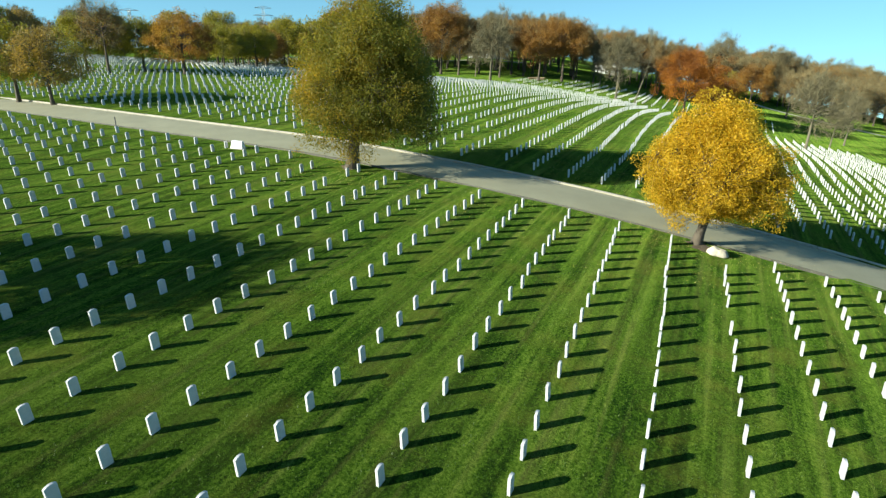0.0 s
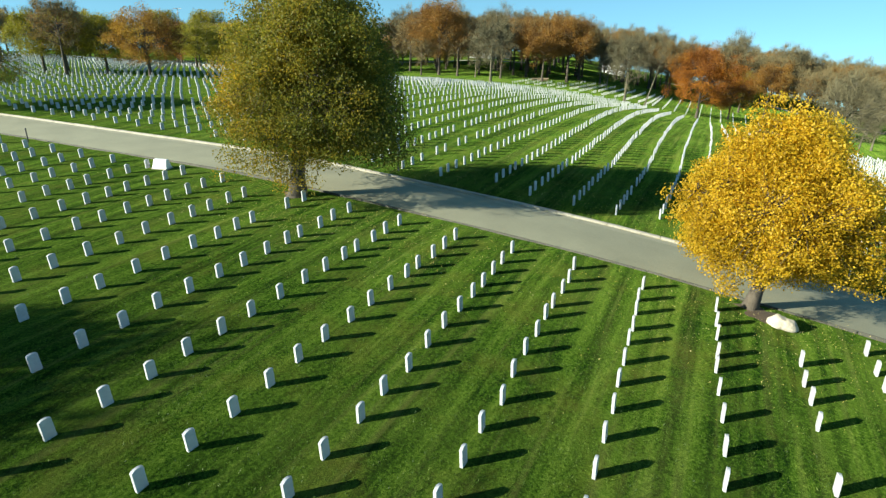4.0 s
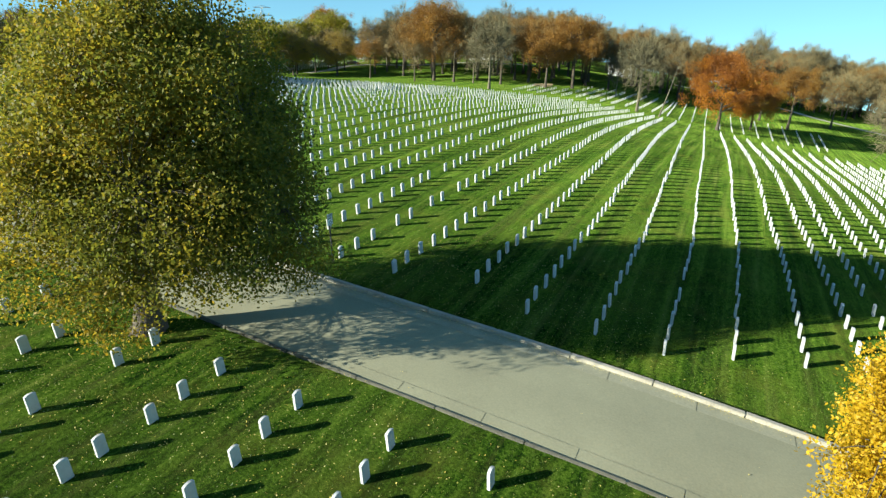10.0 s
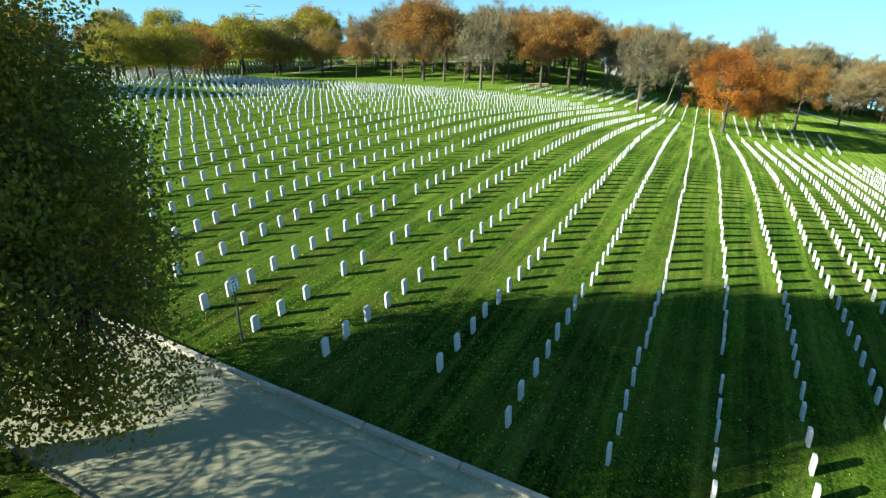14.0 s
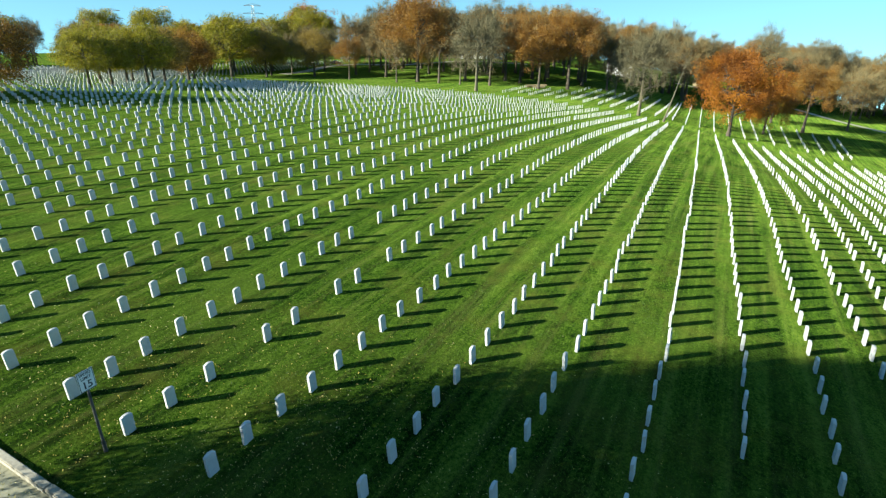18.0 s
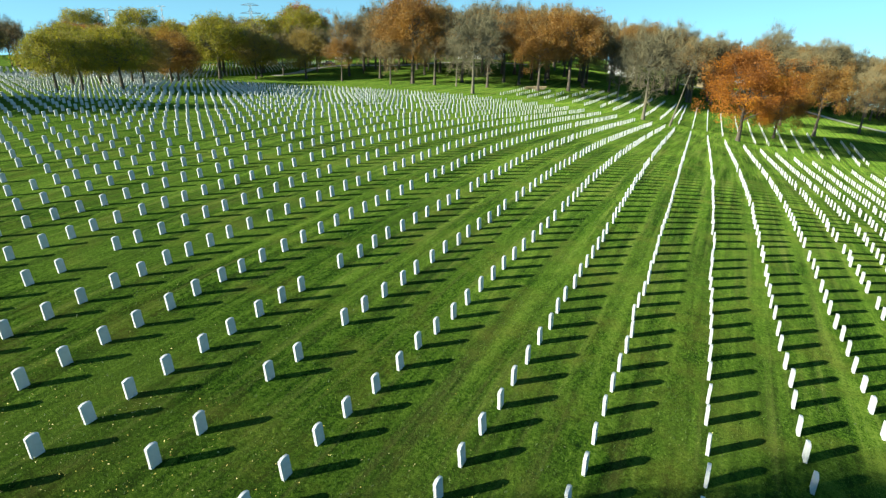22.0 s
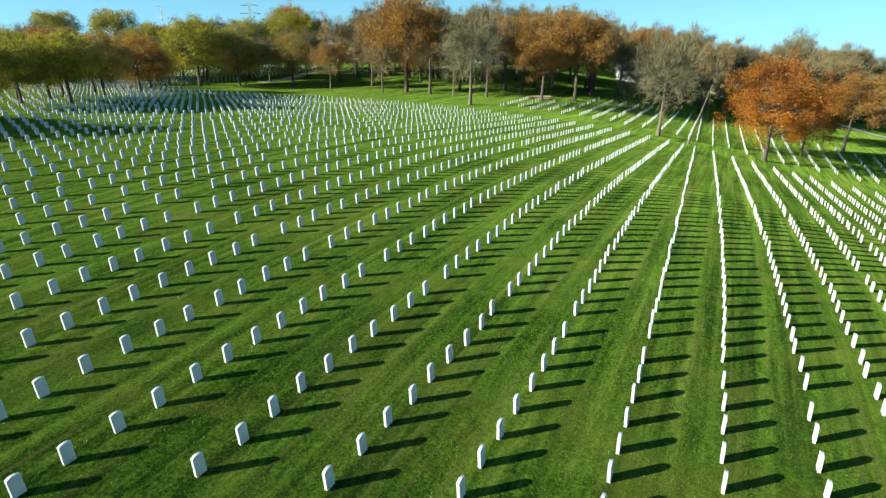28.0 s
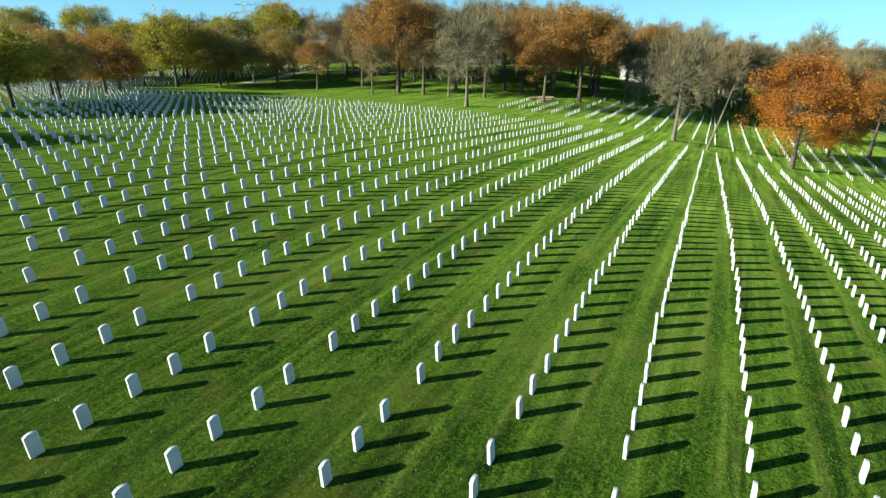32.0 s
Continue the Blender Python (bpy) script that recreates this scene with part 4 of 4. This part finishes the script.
part("footing", lathe("footing", [(1.9, -.3), (1.9, .14), (1.75, .22), (.2, .26)], KERB, 20, False), flagpole, "round concrete footing")
edging = mesh_from("edging_stone", *headstone_shape(4), MARBLE)
for i in range(16):
    w = i * math.tau / 16
    part("edging_stone", edging, flagpole, "", pose(3.2 * math.cos(w), 3.2 * math.sin(w), 0, 0, 0, math.degrees(w)))
flagpole.matrix_basis = Matrix.Translation((-150.6, 240.4, zat(-150.6, 240.4)))


# ---- buildings glimpsed through the wood ----
def shed(x, y, turn, sx, sy, wall_h, roof_h, wall_mat, roof_mat, label, windows=5):
    house = tagged(new("building"), label, "building")
    part("wall", bm_mesh("wall", box_bm(sx, sy, wall_h + 1, (0, 0, wall_h / 2 - .5), .02), wall_mat), house)
    o = .5
    vs = [(-sx / 2 - o, -sy / 2 - o, wall_h - .1), (sx / 2 + o, -sy / 2 - o, wall_h - .1), (sx / 2 + o, sy / 2 + o, wall_h - .1), (-sx / 2 - o, sy / 2 + o, wall_h - .1),
          (-sx / 2 - o, 0, wall_h + roof_h), (sx / 2 + o, 0, wall_h + roof_h)]
    part("roof", mesh_from("roof", vs, [(0, 1, 5, 4), (2, 3, 4, 5), (0, 4, 3), (1, 2, 5), (0, 3, 2, 1)], roof_mat), house)
    for i in range(windows):
        wx = -sx / 2 + sx * (i + .7) / (windows + .4)
        win = part("window", bm_mesh("window", box_bm(1.2, .12, 1.4, (wx, -sy / 2 - .02, wall_h * .55), .02), WHITE_PAINT), house, "white window frame")
        part("pane", bm_mesh("pane", box_bm(1.0, .06, 1.2, (wx, -sy / 2 - .07, wall_h * .55)), GLASS_DARK), win, "dark window pane")
    house.matrix_basis = Matrix.Translation((x, y, zat(x, y))) @ Euler((0, 0, radians(turn))).to_matrix().to_4x4()
    return house


shed(-176, 262, 35, 24, 9, 3.4, 1.6, WHITE_PAINT, ROOF, "long low white building with a grey roof behind the trees", 8)
shed(-104, 268, 18, 18, 8, 3.2, 1.6, WHITE_PAINT, ROOF, "white single-storey building seen between tree trunks", 6)
shed(-49, 272, 5, 10, 8, 4.2, 2.2, WHITE_PAINT, ROOF, "small pale house seen through the wood", 3)
pavilion = tagged(new("pavilion"), "pavilion with a pointed weathered green roof above the trees", "pavilion")
part("roof", lathe("roof", [(3.6, 13.2), (3.2, 13.6), (1.4, 15.6), (.15, 17.6), (.05, 18.8)], GREEN_ROOF, 8, False), pavilion)
part("drum", lathe("drum", [(2.9, -1), (2.9, 13.3)], TIMBER, 8, False), pavilion, "weathered timber walls")
pavilion.matrix_basis = Matrix.Translation((-21.6, 295, zat(-21.6, 295) - 1.5))

# ---- masts beyond the wood ----
def pylon(x, y, top, turn, label):
    base = zat(x, y)
    h = top - base
    th = tagged(new("pylon"), label, "pylon")

    def corner(u, k):
        w = 5.0 * (1 - u) ** 1.5 + 1.1
        return np.array([w * (1 if k in (0, 3) else -1), w * (1 if k < 2 else -1), u * h])
    lv = [0, .2, .38, .54, .68, .8, .9, 1.0]
    for k in range(4):
        part("leg", tubes_mesh("leg", [(corner(lv[i], k), corner(lv[i + 1], k), .22, .2, 4) for i in range(7)], STEEL), th)
    for i in range(7):
        part("bracing", tubes_mesh("bracing", [(corner(lv[i], k), corner(lv[i + 1], (k + 1) % 4), .11, .11, 3) for k in range(4)] + [(corner(lv[i + 1], k), corner(lv[i], (k + 1) % 4), .11, .11, 3) for k in range(4)], STEEL), th)
    for u, w in ((.76, 9.5), (.87, 11.5), (.985, 9.5)):
        part("cross_arm", tubes_mesh("cross_arm", [((-w, 0, u * h), (w, 0, u * h), .3, .3, 4), ((-w, 0, u * h), (0, 0, u * h + 2.2), .2, .2, 4), ((w, 0, u * h), (0, 0, u * h + 2.2), .2, .2, 4)], STEEL), th)
    th.matrix_basis = Matrix.Translation((x, y, base)) @ Euler((0, 0, radians(turn))).to_matrix().to_4x4()
    return th


pylon(-519, 583, 10.5, 40, "steel lattice power pylon far beyond the wood")
pylon(-603, 466, 3.0, 40, "steel lattice power pylon far beyond the wood")
mast = tagged(new("mast"), "slender steel communications mast far beyond the wood", "mast")
mb = zat(-681, 598)
part("pole", tubes_mesh("pole", [((0, 0, -1), (0, 0, 6.3 - mb), .9, .55, 8)], STEEL), mast)
for zz, w in ((6.0, 5.5), (1.5, 2.5), (-7.0, 3.2), (-10.0, 2.6)):
    part("antenna_bar", tubes_mesh("antenna_bar", [((-w, 0, zz - mb), (w, 0, zz - mb), .45, .45, 6), ((0, -w * .6, zz - mb), (0, w * .6, zz - mb), .4, .4, 6)], STEEL), mast)
mast.matrix_basis = Matrix.Translation((-681, 598, mb)) @ Euler((0, 0, radians(20))).to_matrix().to_4x4()

# ---- stack of sawn logs at the foot of the wood ----
pile = tagged(new("log_pile"), "low stack of pale sawn logs at the edge of the wood", "logs")
rl = random.Random(12)
for i in range(9):
    r = rl.uniform(.16, .24)
    part("log", tubes_mesh("log", [((-1.6, 0, 0), (1.6, 0, 0), r, r * .92, 8)], TIMBER), pile, "", pose(rl.uniform(-1.5, 1.5), (i % 5 - 2) * .45, .2 + .36 * (i // 5), 0, 0, rl.uniform(-14, 14)))
pile.matrix_basis = Matrix.Translation((-55.5, 187, zat(-55.5, 187))) @ Euler((0, 0, radians(30))).to_matrix().to_4x4()

# ---- fallen leaves ----
rng = np.random.default_rng(17)
spots = []
for cx, cy, rx_, ry_, n in ((-25, 37, 5.5, 4.0, 4200), (-20.5, 48, 6.5, 3.0, 3600), (1.5, 37.5, 5.0, 3.6, 2600), (-20, 34.5, 6, 2.4, 1700), (-8, 36.5, 9, 2.2, 450), (-14, 47, 10, 2.0, 900), (-12, 33, 8, 3, 350), (-24, 54, 8, 4, 350)):
    spots.append(rng.normal(size=(n, 2)) * [rx_, ry_] + [cx, cy])
gut = np.stack([rng.uniform(-40, 12, 1500), ROAD_FAR - np.abs(rng.normal(0, .16, 1500)) - .05], 1)
spots.append(gut)
P = np.vstack(spots)
on_road = (P[:, 1] > ROAD_NEAR) & (P[:, 1] < ROAD_FAR - .6)
P = P[~on_road | (rng.random(len(P)) < .06)]
road_z = np.where((P[:, 1] > ROAD_NEAR) & (P[:, 1] < ROAD_FAR), 0.03, 0.045)
cen = np.stack([P[:, 0], P[:, 1], height(P[:, 0], P[:, 1]) + road_z], 1)
m = len(cen)
an = rng.uniform(0, 6.28, m)
s = rng.uniform(.010, .026, m)
tip = rng.normal(0, .35, (m, 2)) * s[:, None]
a = np.stack([np.cos(an) * s, np.sin(an) * s, tip[:, 0]], 1)
b = np.stack([-np.sin(an) * s * .7, np.cos(an) * s * .7, tip[:, 1]], 1)
litter = new("fallen_leaves", quads_mesh("fallen_leaves", np.stack([cen - a, cen + b, cen + a, cen - b], 1).reshape(-1, 3), LITTER))
tagged(litter, "scattered yellow fallen leaves on the grass", "leaves", kind="stuff")

# ---- standing grass: short blades over the lawn nearest the flight ----
rng = np.random.default_rng(23)
N_BLADE = 160000
s_ = rng.normal(0, 13, N_BLADE) + 1.0
u_ = rng.uniform(4, 108, N_BLADE)
bx = s_ * LATERAL[0] - u_ * LATERAL[1]
by = s_ * LATERAL[1] + u_ * LATERAL[0]
swing_b = 0.075 * np.maximum(bx - 2, 0)
keep = ((by < ROAD_NEAR + swing_b - 0.2) | (by > ROAD_FAR + swing_b + 0.25)) & (np.abs(s_) < 40)
bx, by = bx[keep], by[keep]
m = len(bx)
an = rng.uniform(0, 6.28, m)
wd, ht = rng.uniform(.006, .012, m), rng.uniform(.025, .06, m)
lean_x, lean_y = rng.normal(0, .03, m), rng.normal(0, .03, m)
bz = height(bx, by) + 0.005 + 0.025 * np.sin(bx * 0.9 + by * 0.31) * np.sin(by * 0.7 - bx * 0.2)
p0 = np.stack([bx - np.cos(an) * wd, by - np.sin(an) * wd, bz - .01], 1)
p1 = np.stack([bx + np.cos(an) * wd, by + np.sin(an) * wd, bz - .01], 1)
p2 = np.stack([bx + lean_x + np.cos(an) * wd * .3, by + lean_y + np.sin(an) * wd * .3, bz + ht], 1)
p3 = np.stack([bx + lean_x - np.cos(an) * wd * .3, by + lean_y - np.sin(an) * wd * .3, bz + ht * .96], 1)
grass = new("grass", quads_mesh("grass", np.stack([p0, p1, p2, p3], 1).reshape(-1, 3), BLADE))
tagged(grass, "short mown green grass blades on the lawn", "grass", kind="stuff")
